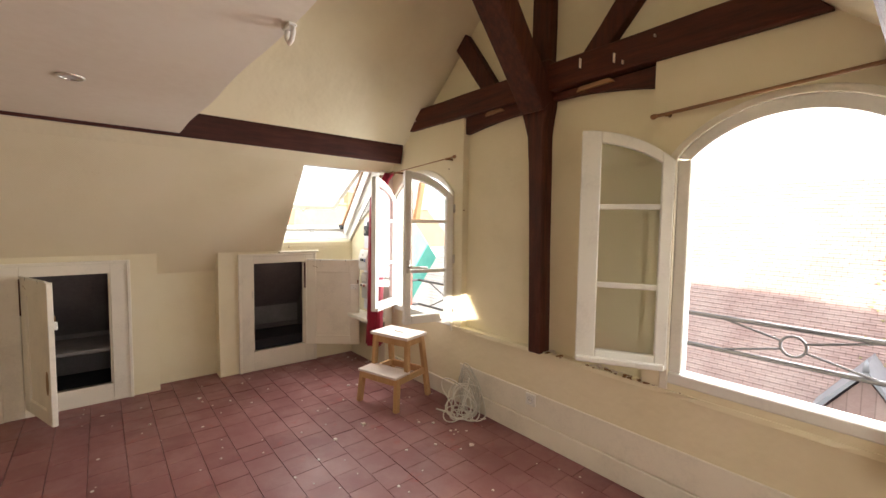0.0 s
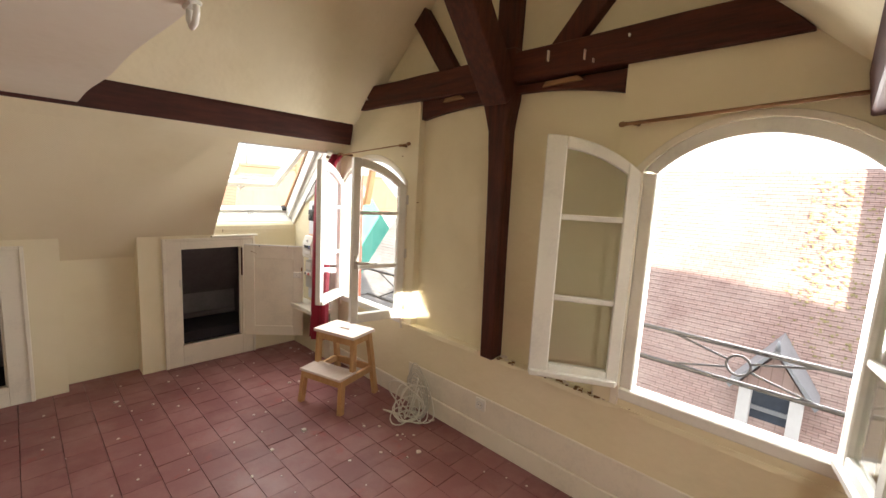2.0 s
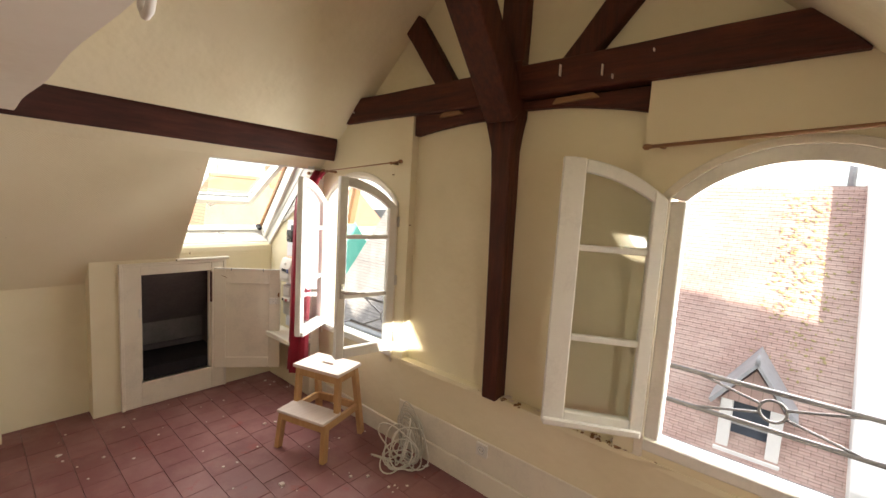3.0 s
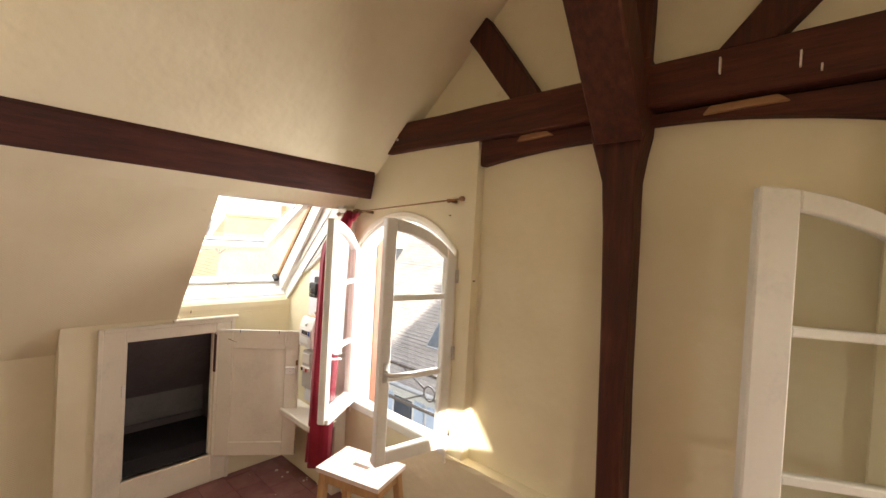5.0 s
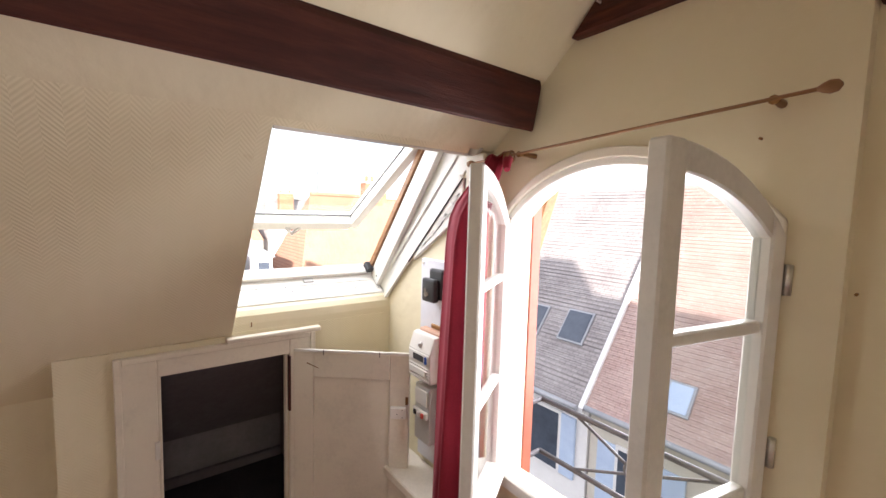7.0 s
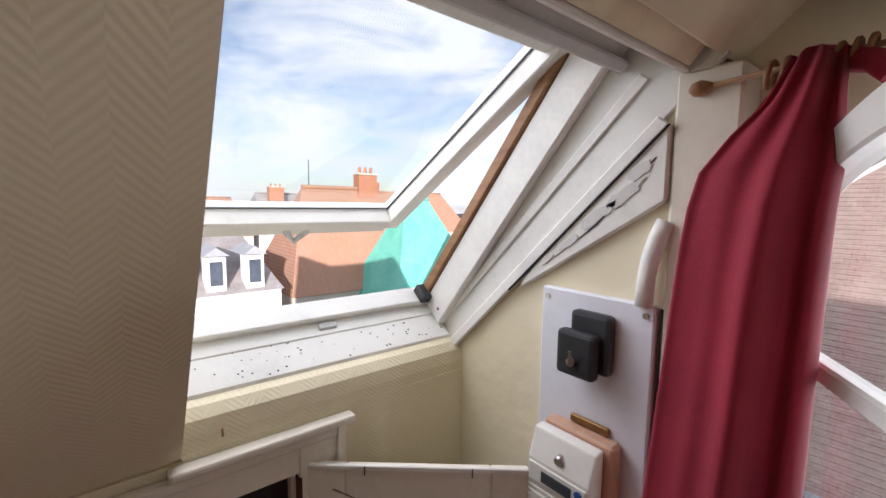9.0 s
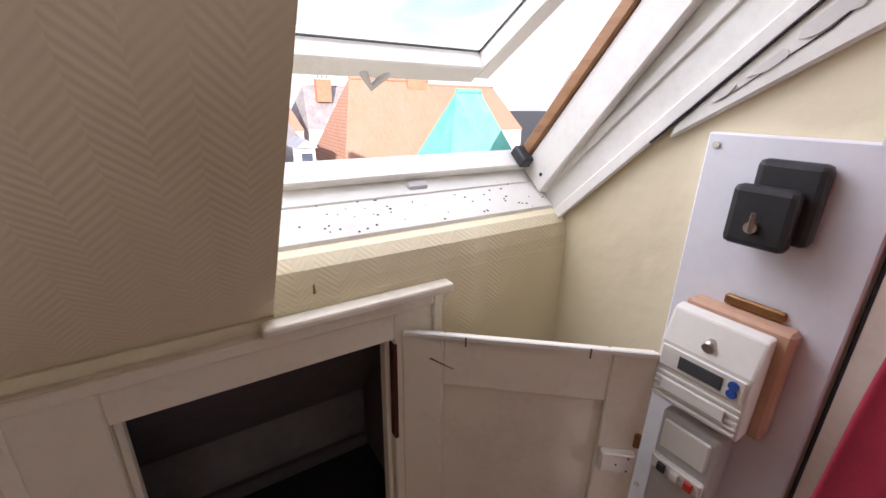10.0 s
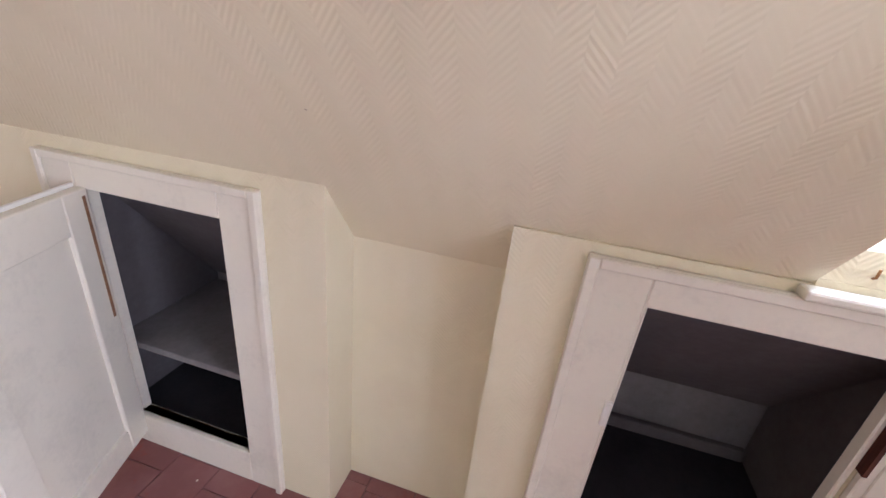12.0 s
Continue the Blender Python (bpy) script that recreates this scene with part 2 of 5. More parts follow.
FILLER = m_mottled("grey_filler", [(0.3, (0.58, 0.57, 0.54)), (0.7, (0.70, 0.69, 0.66))], 14, 90, 0.8, bump_s=0.5, bump_d=0.003)
# near black: shade painted on the cupboard floor; dark cracks use it too
SHADE_AND_CRACK = m_mottled("cupboard_floor_shade_and_cracks", [(0.3, (0.012, 0.011, 0.014)), (0.7, (0.03, 0.028, 0.033))], 4, 60, 0.95)
BRASS = m_mottled("old_brass", [(0.3, (0.20, 0.10, 0.04)), (0.7, (0.36, 0.20, 0.08))], 20, 90, 0.45, 0.7)
ROOF_RED = m_rooftile("red_roof_tiles", (0.37, 0.25, 0.22), (0.46, 0.32, 0.28), (0.54, 0.44, 0.385))
ROOF_DARK = m_rooftile("dark_roof_tiles", (0.26, 0.235, 0.23), (0.33, 0.30, 0.29), (0.46, 0.43, 0.41))
ROOF_ORANGE = m_rooftile("orange_roof_tiles", (0.38, 0.20, 0.13), (0.45, 0.25, 0.16), (0.36, 0.23, 0.17))
NET = m_mottled("green_scaffold_net", [(0.3, (0.09, 0.38, 0.29)), (0.7, (0.19, 0.54, 0.43))], 0.9, 9, 0.8, bump_s=0.5, bump_d=0.05)
RENDER = m_mottled("pale_render", [(0.3, (0.52, 0.48, 0.40)), (0.7, (0.66, 0.62, 0.54))], 0.6, 12, 0.9)
RENDERW = m_mottled("white_render", [(0.3, (0.70, 0.69, 0.67)), (0.7, (0.80, 0.79, 0.77))], 0.6, 12, 0.9)
BRICK = m_mottled("chimney_brick", [(0.3, (0.36, 0.15, 0.09)), (0.7, (0.46, 0.22, 0.13))], 2, 20, 0.9)
ZINC = m_mottled("grey_zinc", [(0.3, (0.30, 0.31, 0.33)), (0.7, (0.42, 0.43, 0.45))], 2, 30, 0.5, 0.3)
# shutter paint; also the sky reflection painted on one roof light
SHUT_SKYBLUE = m_mottled("pale_blue_paint_and_sky_glint", [(0.3, (0.40, 0.50, 0.66)), (0.7, (0.52, 0.62, 0.76))], 3, 30, 0.6)
REDPAINT = m_mottled("rust_red_paint", [(0.3, (0.27, 0.08, 0.05)), (0.7, (0.38, 0.13, 0.08))], 6, 60, 0.6)
PANE_DARK = m_mottled("far_dark_pane", [(0.3, (0.05, 0.06, 0.08)), (0.7, (0.10, 0.12, 0.15))], 1, 5, 0.08)
ASPHALT = m_mottled("street", [(0.3, (0.045, 0.045, 0.047)), (0.7, (0.065, 0.064, 0.062))], 0.5, 20, 0.9)
IVY = m_mottled("yellow_lichen", [(0.3, (0.27, 0.23, 0.11)), (0.7, (0.38, 0.32, 0.16))], 8, 50, 0.9)


# ---- mesh helpers ----
def box(bm, x0, x1, y0, y1, z0, z1):
    v = [bm.verts.new(p) for p in ((x0, y0, z0), (x1, y0, z0), (x1, y1, z0), (x0, y1, z0), (x0, y0, z1), (x1, y0, z1), (x1, y1, z1), (x0, y1, z1))]
    for f in ((0, 3, 2, 1), (4, 5, 6, 7), (0, 1, 5, 4), (1, 2, 6, 5), (2, 3, 7, 6), (3, 0, 4, 7)):
        bm.faces.new([v[i] for i in f])
    return v


def prism(bm, pts, way):
    """A flat outline of 3D points, drawn out by the vector way."""
    way = Vector(way)
    a = [bm.verts.new(p) for p in pts]
    b = [bm.verts.new(Vector(p) + way) for p in pts]
    bm.faces.new(a)
    bm.faces.new(b[::-1])
    n = len(a)
    for i in range(n):
        bm.faces.new((a[i], b[i], b[(i + 1) % n], a[(i + 1) % n]))


def strip(bm, lower, upper, way):
    """Quads between two lines of points, drawn out into a solid."""
    way = Vector(way)
    L = [bm.verts.new(p) for p in lower]
    U = [bm.verts.new(p) for p in upper]
    L2 = [bm.verts.new(Vector(p) + way) for p in lower]
    U2 = [bm.verts.new(Vector(p) + way) for p in upper]
    for i in range(len(L) - 1):
        bm.faces.new((L[i], L[i + 1], U[i + 1], U[i]))
        bm.faces.new((L2[i], U2[i], U2[i + 1], L2[i + 1]))
        bm.faces.new((L[i], L2[i], L2[i + 1], L[i + 1]))
        bm.faces.new((U[i], U[i + 1], U2[i + 1], U2[i]))
    bm.faces.new((L[0], U[0], U2[0], L2[0]))
    bm.faces.new((L[-1], L2[-1], U2[-1], U[-1]))


def tube(bm, pts, r, sides=8, closed=False):
    """A round bar along points; r may be one radius or one a point."""
    pts = [Vector(p) for p in pts]
    n = len(pts)
    rs = r if isinstance(r, (list, tuple)) else [r] * n
    rings = []
    up = Vector((0.13, 0.21, 0.97))
    for i, p in enumerate(pts):
        d = (pts[(i + 1) % n] - pts[i - 1]) if closed else (pts[min(i + 1, n - 1)] - pts[max(i - 1, 0)])
        d = d.normalized() if d.length > 1e-9 else Vector((0, 0, 1))
        a = d.cross(up)
        if a.length < 1e-3:
            a = d.cross(Vector((1, 0, 0)))
        a.normalize()
        b = d.cross(a).normalized()
        up = a.cross(d)
        rings.append([bm.verts.new(p + rs[i] * (math.cos(2 * math.pi * k / sides) * a + math.sin(2 * math.pi * k / sides) * b)) for k in range(sides)])
    for i in range(n if closed else n - 1):
        A, B = rings[i], rings[(i + 1) % n]
        for k in range(sides):
            f = bm.faces.new((A[k], A[(k + 1) % sides], B[(k + 1) % sides], B[k]))
            f.smooth = True
    if not closed:
        bm.faces.new(rings[0][::-1])
        bm.faces.new(rings[-1])


def bar(bm, a, b, w, h, side=(0, 0, 1)):
    """A squared bar from a to b: w across, h along the side vector."""
    a, b = Vector(a), Vector(b)
    d = (b - a).normalized()
    s = Vector(side)
    s = (s - d * s.dot(d)).normalized()
    c = d.cross(s)
    o = [s * h / 2 * i + c * w / 2 * j for i, j in ((-1, -1), (-1, 1), (1, 1), (1, -1))]
    prism(bm, [a + q for q in o], b - a)


def soften(bm, w=0.004, seg=1):
    bmesh.ops.recalc_face_normals(bm, faces=bm.faces)
    bmesh.ops.bevel(bm, geom=[e for e in bm.edges if e.is_manifold and e.calc_face_angle(0) > 0.5], offset=w, segments=seg, affect="EDGES", profile=0.5, clamp_overlap=True)


def rough_up(bm, amount, scale, cuts=0):
    """Hand-hewn unevenness."""
    if cuts:
        bmesh.ops.subdivide_edges(bm, edges=[e for e in bm.edges if e.calc_length() > 0.12], cuts=cuts, use_grid_fill=True)
    for v in bm.verts:
        n = noise.noise_vector(v.co * scale)
        v.co += amount * n


def part(name, bm, material, parent=None, label=""):
    bmesh.ops.recalc_face_normals(bm, faces=bm.faces)
    me = bpy.data.meshes.new(name)
    bm.to_mesh(me)
    bm.free()
    me.materials.append(material)
    ob = new(name, me)
    if parent:
        ob.parent = parent
    if label:
        tagged(ob, label)
    return ob


def one(name, material, parent, build, label="", soft_w=0.0, seg=1):
    """A part made by one call of build(bm)."""
    bm = bmesh.new()
    build(bm)
    if soft_w:
        soften(bm, soft_w, seg)
    return part(name, bm, material, parent, label)


def boxpart(name, material, parent, dims, label="", soft_w=0.003, seg=1):
    return one(name, material, parent, lambda bm: box(bm, *dims), label, soft_w, seg)


def thing(name, label, category, group="", kind="", at=(0, 0, 0)):
    ob = new(name)
    ob.location = at
    ob.empty_display_size = 0.1
    return tagged(ob, label, category, group, kind)


def setting(ob, label, category):
    return tagged(ob, label, category, "", "structure")


# ---- plan: x runs along the gable wall, y towards it, z up ----
RIDGE_X, RIDGE_Z = 2.26, 3.27
KNEE_R = 4.52
BACK_Y = -4.2
S_UP = Vector((0.629, 0, 0.777))        # up the steep left slope
N_OUT = Vector((-0.777, 0, 0.629))      # out through it
S0 = Vector((0.02, 0, 1.095))           # foot of the slope over the cupboards


def on_slope(s, n, y):
    p = S0 + S_UP * s + N_OUT * n
    return Vector((p.x, y, p.z))


def mirror(p):
    return Vector((2 * RIDGE_X - p[0], p[1], p[2]))


def slab(bm, y0, y1, s0, s1, flip=False, thick=0.2):
    q = [on_slope(s0, 0, y0), on_slope(s1, 0, y0), on_slope(s1, thick, y0), on_slope(s0, thick, y0)]
    if flip:
        q = [mirror(p) for p in q]
    prism(bm, q, (0, y1 - y0, 0))


def roof_z(x):
    return RIDGE_Z - 0.9 * abs(x - RIDGE_X)


def arch_z(x, cx, half, spring, apex):
    r = apex - spring
    R = (half * half + r * r) / (2 * r)
    d = min(abs(x - cx), half)
    return apex - R + math.sqrt(R * R - d * d)


# floor bed, ceilings, slopes
setting(boxpart("floor", GROUT, None, (-0.95, KNEE_R + 0.2, BACK_Y - 0.2, 0.33, -0.25, -0.012), soft_w=0), "worn red terracotta tile floor with dark joints", "floor")

bm = bmesh.new()
slab(bm, BACK_Y, -0.92, -1.35, 1.0)
slab(bm, -0.92, -0.775, -1.35, 1.0, False, 0.115)
slab(bm, -0.775, 0.0, -1.35, -0.03)
slab(bm, -0.775, -0.09, 0.885, 1.0)
setting(part("wall_slope_west", bm, PAPER), "cream embossed chevron wallpaper on the steep attic slope", "wall")
bm = bmesh.new()
RW = (-1.76, -1.38, 0.10, 0.40)          # small roof window over there: y0, y1, s0, s1
slab(bm, BACK_Y, RW[0], -1.35, 1.0, True)
slab(bm, RW[1], 0.0, -1.35, 1.0, True)
slab(bm, RW[0], RW[1], -1.35, RW[2], True)
slab(bm, RW[0], RW[1], RW[3], 1.0, True)
setting(part("wall_slope_east", bm, PAPER), "cream papered attic slope with a small roof window", "wall")


def upper_slope(name, flip):
    bm = bmesh.new()
    pts = [(0.62, BACK_Y, RIDGE_Z - 0.9 * (RIDGE_X - 0.62)), (RIDGE_X, BACK_Y, RIDGE_Z), (RIDGE_X, BACK_Y, RIDGE_Z + 0.2), (0.5, BACK_Y, RIDGE_Z + 0.2 - 0.9 * (RIDGE_X - 0.5))]
    if flip:
        pts = [mirror(p) for p in pts]
    prism(bm, pts, (0, -BACK_Y + 0.05, 0))
    setting(part(name, bm, WALL), "cream plastered sloping attic ceiling with small stains", "ceiling")


upper_slope("ceiling_slope_west", False)
upper_slope("ceiling_slope_east", True)

bm = bmesh.new()
NY = 26
edge = [(0.60 + 3.3 * i / NY, -1.655 + 0.005 * math.sin(i * 0.9) + 0.050 * i / NY, 1.86) for i in range(NY + 1)]
strip(bm, [(p[0], BACK_Y, 1.86) for p in edge], edge, (0, 0, 0.14))
setting(part("ceiling_low", bm, CEIL), "low flat white plaster ceiling with an uneven edge", "ceiling")
bm = bmesh.new()
prism(bm, [(0.60, -1.80, 2.0), (3.9, -1.80, 2.0), (3.72, -1.80, roof_z(3.72)), (RIDGE_X, -1.80, RIDGE_Z), (0.8, -1.80, roof_z(0.8))], (0, 0.1, 0))
setting(part("wall_loft", bm, WALL), "cream plastered partition above the low ceiling", "wall")
setting(boxpart("wall_south", WALL, None, (-0.95, KNEE_R + 0.2, BACK_Y - 0.2, BACK_Y, -0.2, 3.5), soft_w=0), "plain cream back wall", "wall")
setting(boxpart("wall_east", WALL, None, (KNEE_R, KNEE_R + 0.15, BACK_Y, 0.0, -0.1, 1.16), soft_w=0), "plain cream knee wall", "wall")

# ---- gable wall with two arched windows ----
W1 = dict(cx=3.44, half=0.40, spring=1.645, apex=1.840, sill=0.60)
W2 = dict(cx=1.092, half=0.395, spring=1.555, apex=1.735, sill=0.55)
OUT_Y = 0.14


def gable_wall():
    bm = bmesh.new()

    def col(xs, lo, hi, y0):
        strip(bm, [(x, y0, lo(x)) for x in xs], [(x, y0, hi(x)) for x in xs], (0, OUT_Y - y0, 0))

    def lin(a, b, n):
        return [a + (b - a) * i / n for i in range(n + 1)]
    low = lambda x: -0.1
    tie = lambda x: 2.12
    slope_in = lambda x: min(2.12, 1.12 + 1.236 * x, )
    # corner pier, over it only up to the rafter line
    col(lin(-0.9, 0.0, 6), low, lambda x: max(0.05, 1.16 + 1.236 * x), -0.07)
    col(lin(0.0, 0.60, 8), low, lambda x: min(1.95, 1.16 + 1.236 * x), -0.07)
    # around window two
    a, b = W2["cx"] - W2["half"], W2["cx"] + W2["half"]
    col([0.60, a], low, lambda x: min(tie(x), roof_z(x) + 0.05), 0.0)
    xs = lin(a, b, 22)
    col(xs, low, lambda x: W2["sill"], 0.0)
    col(xs, lambda x: arch_z(x, **{k: W2[k] for k in ("cx", "half", "spring", "apex")}), lambda x: min(2.12, roof_z(x) + 0.05), 0.0)
    col([b, 1.592], low, tie, 0.0)
    # recessed panel over its ledge
    col([1.592, 2.925], low, lambda x: 0.56, 0.0)
    col([1.592, 2.925], lambda x: 0.56, tie, 0.055)
    # around window one
    a, b = W1["cx"] - W1["half"], W1["cx"] + W1["half"]
    col([2.925, a], low, tie, 0.0)
    xs = lin(a, b, 22)
    col(xs, low, lambda x: W1["sill"], 0.0)
    col(xs, lambda x: arch_z(x, **{k: W1[k] for k in ("cx", "half", "spring", "apex")}), lambda x: min(2.12, roof_z(x) + 0.05), 0.0)
    col([b, KNEE_R + 0.5], low, lambda x: max(0.6, 2.0 - 1.236 * (x - b)), 0.0)
    # panel over the tie beam
    col(lin(0.9, RIDGE_X, 6) + lin(RIDGE_X, 3.62, 6)[1:], lambda x: 2.12 if 1.0 < x < 3.5 else roof_z(x), lambda x: roof_z(x) + 0.06, 0.055)
    return part("wall_north", bm, WALL)


setting(gable_wall(), "cream plastered timber-framed gable wall with two arched windows", "wall")

# dado ledge lip, baseboard and boarding under the windows
bm = bmesh.new()
N = 34
xs = [1.50 + (4.5 - 1.50) * i / N for i in range(N + 1)]
strip(bm, [(x, -0.012 - 0.010 * noise.noise((x * 6, 0, 0)), 0.545 + 0.008 * noise.noise((x * 3, 2, 0))) for x in xs],
      [(x, -0.006 - 0.012 * noise.noise((x * 6, 5, 0)), 0.566 + 0.006 * noise.noise((x * 4, 3, 0))) for x in xs], (0, 0.06, 0))
setting(part("trim", bm, WALL), "chipped cream ledge along the gable wall", "ledge")
bm = bmesh.new()
box(bm, 0.02, KNEE_R, -0.016, 0.0, 0.0, 0.125)
box(bm, 1.60, KNEE_R, -0.010, 0.0, 0.128, 0.30)
soften(bm, 0.004)
setting(part("baseboard", bm, CREAM), "cream painted baseboard with an open joint", "baseboard")


# ---- timber frame ----
def hewn(name, label, material, build, amount=0.006, cuts=3):
    bm = bmesh.new()
    build(bm)
    bmesh.ops.recalc_face_normals(bm, faces=bm.faces)
    rough_up(bm, amount, 5.0, cuts)
    soften(bm, 0.006)
    ob = part(name, bm, material)
    return tagged(ob, label, "beam", "timber frame of the attic")


hewn("purlin_beam", "dark stained rough-hewn oak purlin along the slope", BEAM_Y,
     lambda bm: prism(bm, [(0.575, BACK_Y, 1.935), (0.828, BACK_Y, 1.848), (0.848, BACK_Y, 1.990), (0.82, BACK_Y, 2.12), (0.62, BACK_Y, 2.12)], (0, -BACK_Y - 0.02, -0.018)), 0.008)
hewn("purlin_beam", "dark stained rough-hewn oak purlin along the slope", BEAM_Y,
     lambda bm: prism(bm, [mirror(p) for p in ((0.575, BACK_Y, 1.84), (0.815, BACK_Y, 1.812), (0.835, BACK_Y, 1.95), (0.80, BACK_Y, 2.02), (0.62, BACK_Y, 2.02))], (0, -BACK_Y - 0.02, 0)), 0.008)


def tie_beam(bm):
    pts = [(0.955, -0.035, 2.09), (2.15, -0.035, 2.092), (2.15, -0.035, 2.247), (1.105, -0.035, 2.243)]
    prism(bm, pts, (0, 0.12, 0))


def tie_beam_b(bm):
    prism(bm, [(2.33, -0.035, 2.10), (3.545, -0.035, 2.108), (3.40, -0.035, 2.262), (2.33, -0.035, 2.250)], (0, 0.12, 0))


hewn("tie_beam", "dark red-brown stained oak tie beam with paint drips", BEAM_X, tie_beam)
hewn("tie_beam", "dark red-brown stained oak tie beam with paint drips", BEAM_X, tie_beam_b)


def low_beam(bm, a, b, za, zm, zb):
    n = 10
    xs = [a + (b - a) * i / n for i in range(n + 1)]
    f = lambda x: za + (zb - za) * (x - a) / (b - a) + zm * math.sin(math.pi * (x - a) / (b - a))
    strip(bm, [(x, 0.012, f(x)) for x in xs], [(x, 0.012, 2.094) for x in xs], (0, 0.09, 0))


hewn("cambered_beam", "dark bowed oak beam tucked under the tie beam", BEAM_X, lambda bm: low_beam(bm, 1.595, 2.17, 1.972, 0.012, 2.03), 0.004, 1)
hewn("cambered_beam", "dark bowed oak beam tucked under the tie beam", BEAM_X, lambda bm: low_beam(bm, 2.32, 2.922, 2.055, 0.02, 1.992), 0.004, 1)
for a, b in ((1.80, 1.97), (2.50, 2.72)):
    tagged(one("packing_wedge", BAREWOOD, None, lambda bm: prism(bm, [(a, -0.004, 2.062), (b, -0.004, 2.070), (b - 0.03, -0.004, 2.094), (a + 0.02, -0.004, 2.088)], (0, 0.02, 0)), "", 0.003),
           "pale bare wood packing wedge between two beams", "wedge", "packing wedges")


def post(bm):
    prof = [(0.555, 2.248, 2.336), (0.60, 2.248, 2.336), (1.2, 2.232, 2.324), (1.70, 2.212, 2.318), (1.86, 2.198, 2.314), (1.95, 2.172, 2.326), (2.02, 2.150, 2.342), (2.10, 2.145, 2.346), (2.28, 2.150, 2.342)]
    strip(bm, [(p[1], -0.038, p[0]) for p in prof], [(p[2], -0.038, p[0]) for p in prof], (0, 0.12, 0))


hewn("timber_post", "slender dark oak post with a flared head on the ledge", BEAM_Z, post, 0.005, 1)
hewn("king_post", "dark oak king post above the tie beam", BEAM_Z, lambda bm: box(bm, 2.185, 2.325, 0.0, 0.09, 2.24, 3.22), 0.005)
hewn("oak_strut", "thick dark oak strut rising from post to ridge", BEAM_Z, lambda bm: bar(bm, (2.262, -0.02, 2.03), (2.262, -0.86, 3.06), 0.165, 0.14, (0, 1, 0.6)), 0.006)
hewn("oak_brace", "short dark oak brace leaning against the roof slope", BEAM_Z, lambda bm: prism(bm, [(1.485, -0.004, 2.60), (1.760, -0.004, 2.246), (1.905, -0.004, 2.246), (1.582, -0.004, 2.685)], (0, 0.08, 0)), 0.005)
hewn("oak_brace", "short dark oak brace leaning against the roof slope", BEAM_Z, lambda bm: prism(bm, [(2.525, -0.004, 2.254), (2.675, -0.004, 2.256), (2.99, -0.004, 2.60), (2.90, -0.004, 2.70)], (0, 0.08, 0)), 0.005)


# ---- arched casement windows ----
def lines(x0, x1, n, f, y):
    return [(x0 + (x1 - x0) * i / n, y, f(x0 + (x1 - x0) * i / n)) for i in range(n + 1)]


def window_setting(name, W, fw, y0, y1, sill_z, casing, label):
    """Fixed frame in the opening: two jambs, arch and bottom rail."""
    w = setting(thing(name, label, "window"), label, "window")
    cx, h = W["cx"], W["half"]
    fo = lambda x: arch_z(x, cx, h, W["spring"], W["apex"])
    fi = lambda x: arch_z(x, cx, h - fw, W["spring"] - 0.01, W["apex"] - fw)
    for sgn in (-1, 1):
        a, b = sorted((cx + sgn * h, cx + sgn * (h - fw)))
        boxpart("jamb", WHITE, w, (a, b, y0, y1, sill_z, W["spring"] - 0.01), soft_w=0.006)
    n = 24
    xi = [cx - h + 2 * h * i / n for i in range(n + 1)]
    xj = [cx - (h - fw) + 2 * (h - fw) * i / n for i in range(n + 1)]
    one("arch_head", WHITE, w, lambda bm: strip(bm, [(x, y0, fi(x)) for x in xj], [(x, y0, fo(x)) for x in xi], (0, y1 - y0, 0)), "", 0.004)
    boxpart("bottom_rail", WHITE, w, (cx - h, cx + h, y0 - 0.01, y1 + 0.02, W["sill"], sill_z), soft_w=0.006)
    if casing:
        ho, ap = h + casing, W["apex"] + 0.026
        fc = lambda x: arch_z(x, cx, ho, W["spring"] + 0.012, ap)
        xo = [cx - ho + 2 * ho * i / n for i in range(n + 1)]
        one("casing_arch", CREAM, w, lambda bm: strip(bm, [(x, -0.014, fo(x) - 0.004) for x in xi], [(x, -0.014, fc(x)) for x in xo], (0, 0.016, 0)), "", 0.003)
        for sgn in (-1, 1):
            a, b = sorted((cx + sgn * (h - 0.004), cx + sgn * ho))
            boxpart("casing_side", CREAM, w, (a, b, -0.014, 0.002, W["sill"] - 0.03, W["spring"] + 0.012))
    return w


win1 = window_setting("window_1", W1, 0.058, 0.004, 0.062, 0.655, 0.030, "white arched casement window opened wide over the street")
win2 = window_setting("window_2", W2, 0.024, 0.002, 0.060, 0.600, 0.012, "white arched casement window with both leaves open inward")


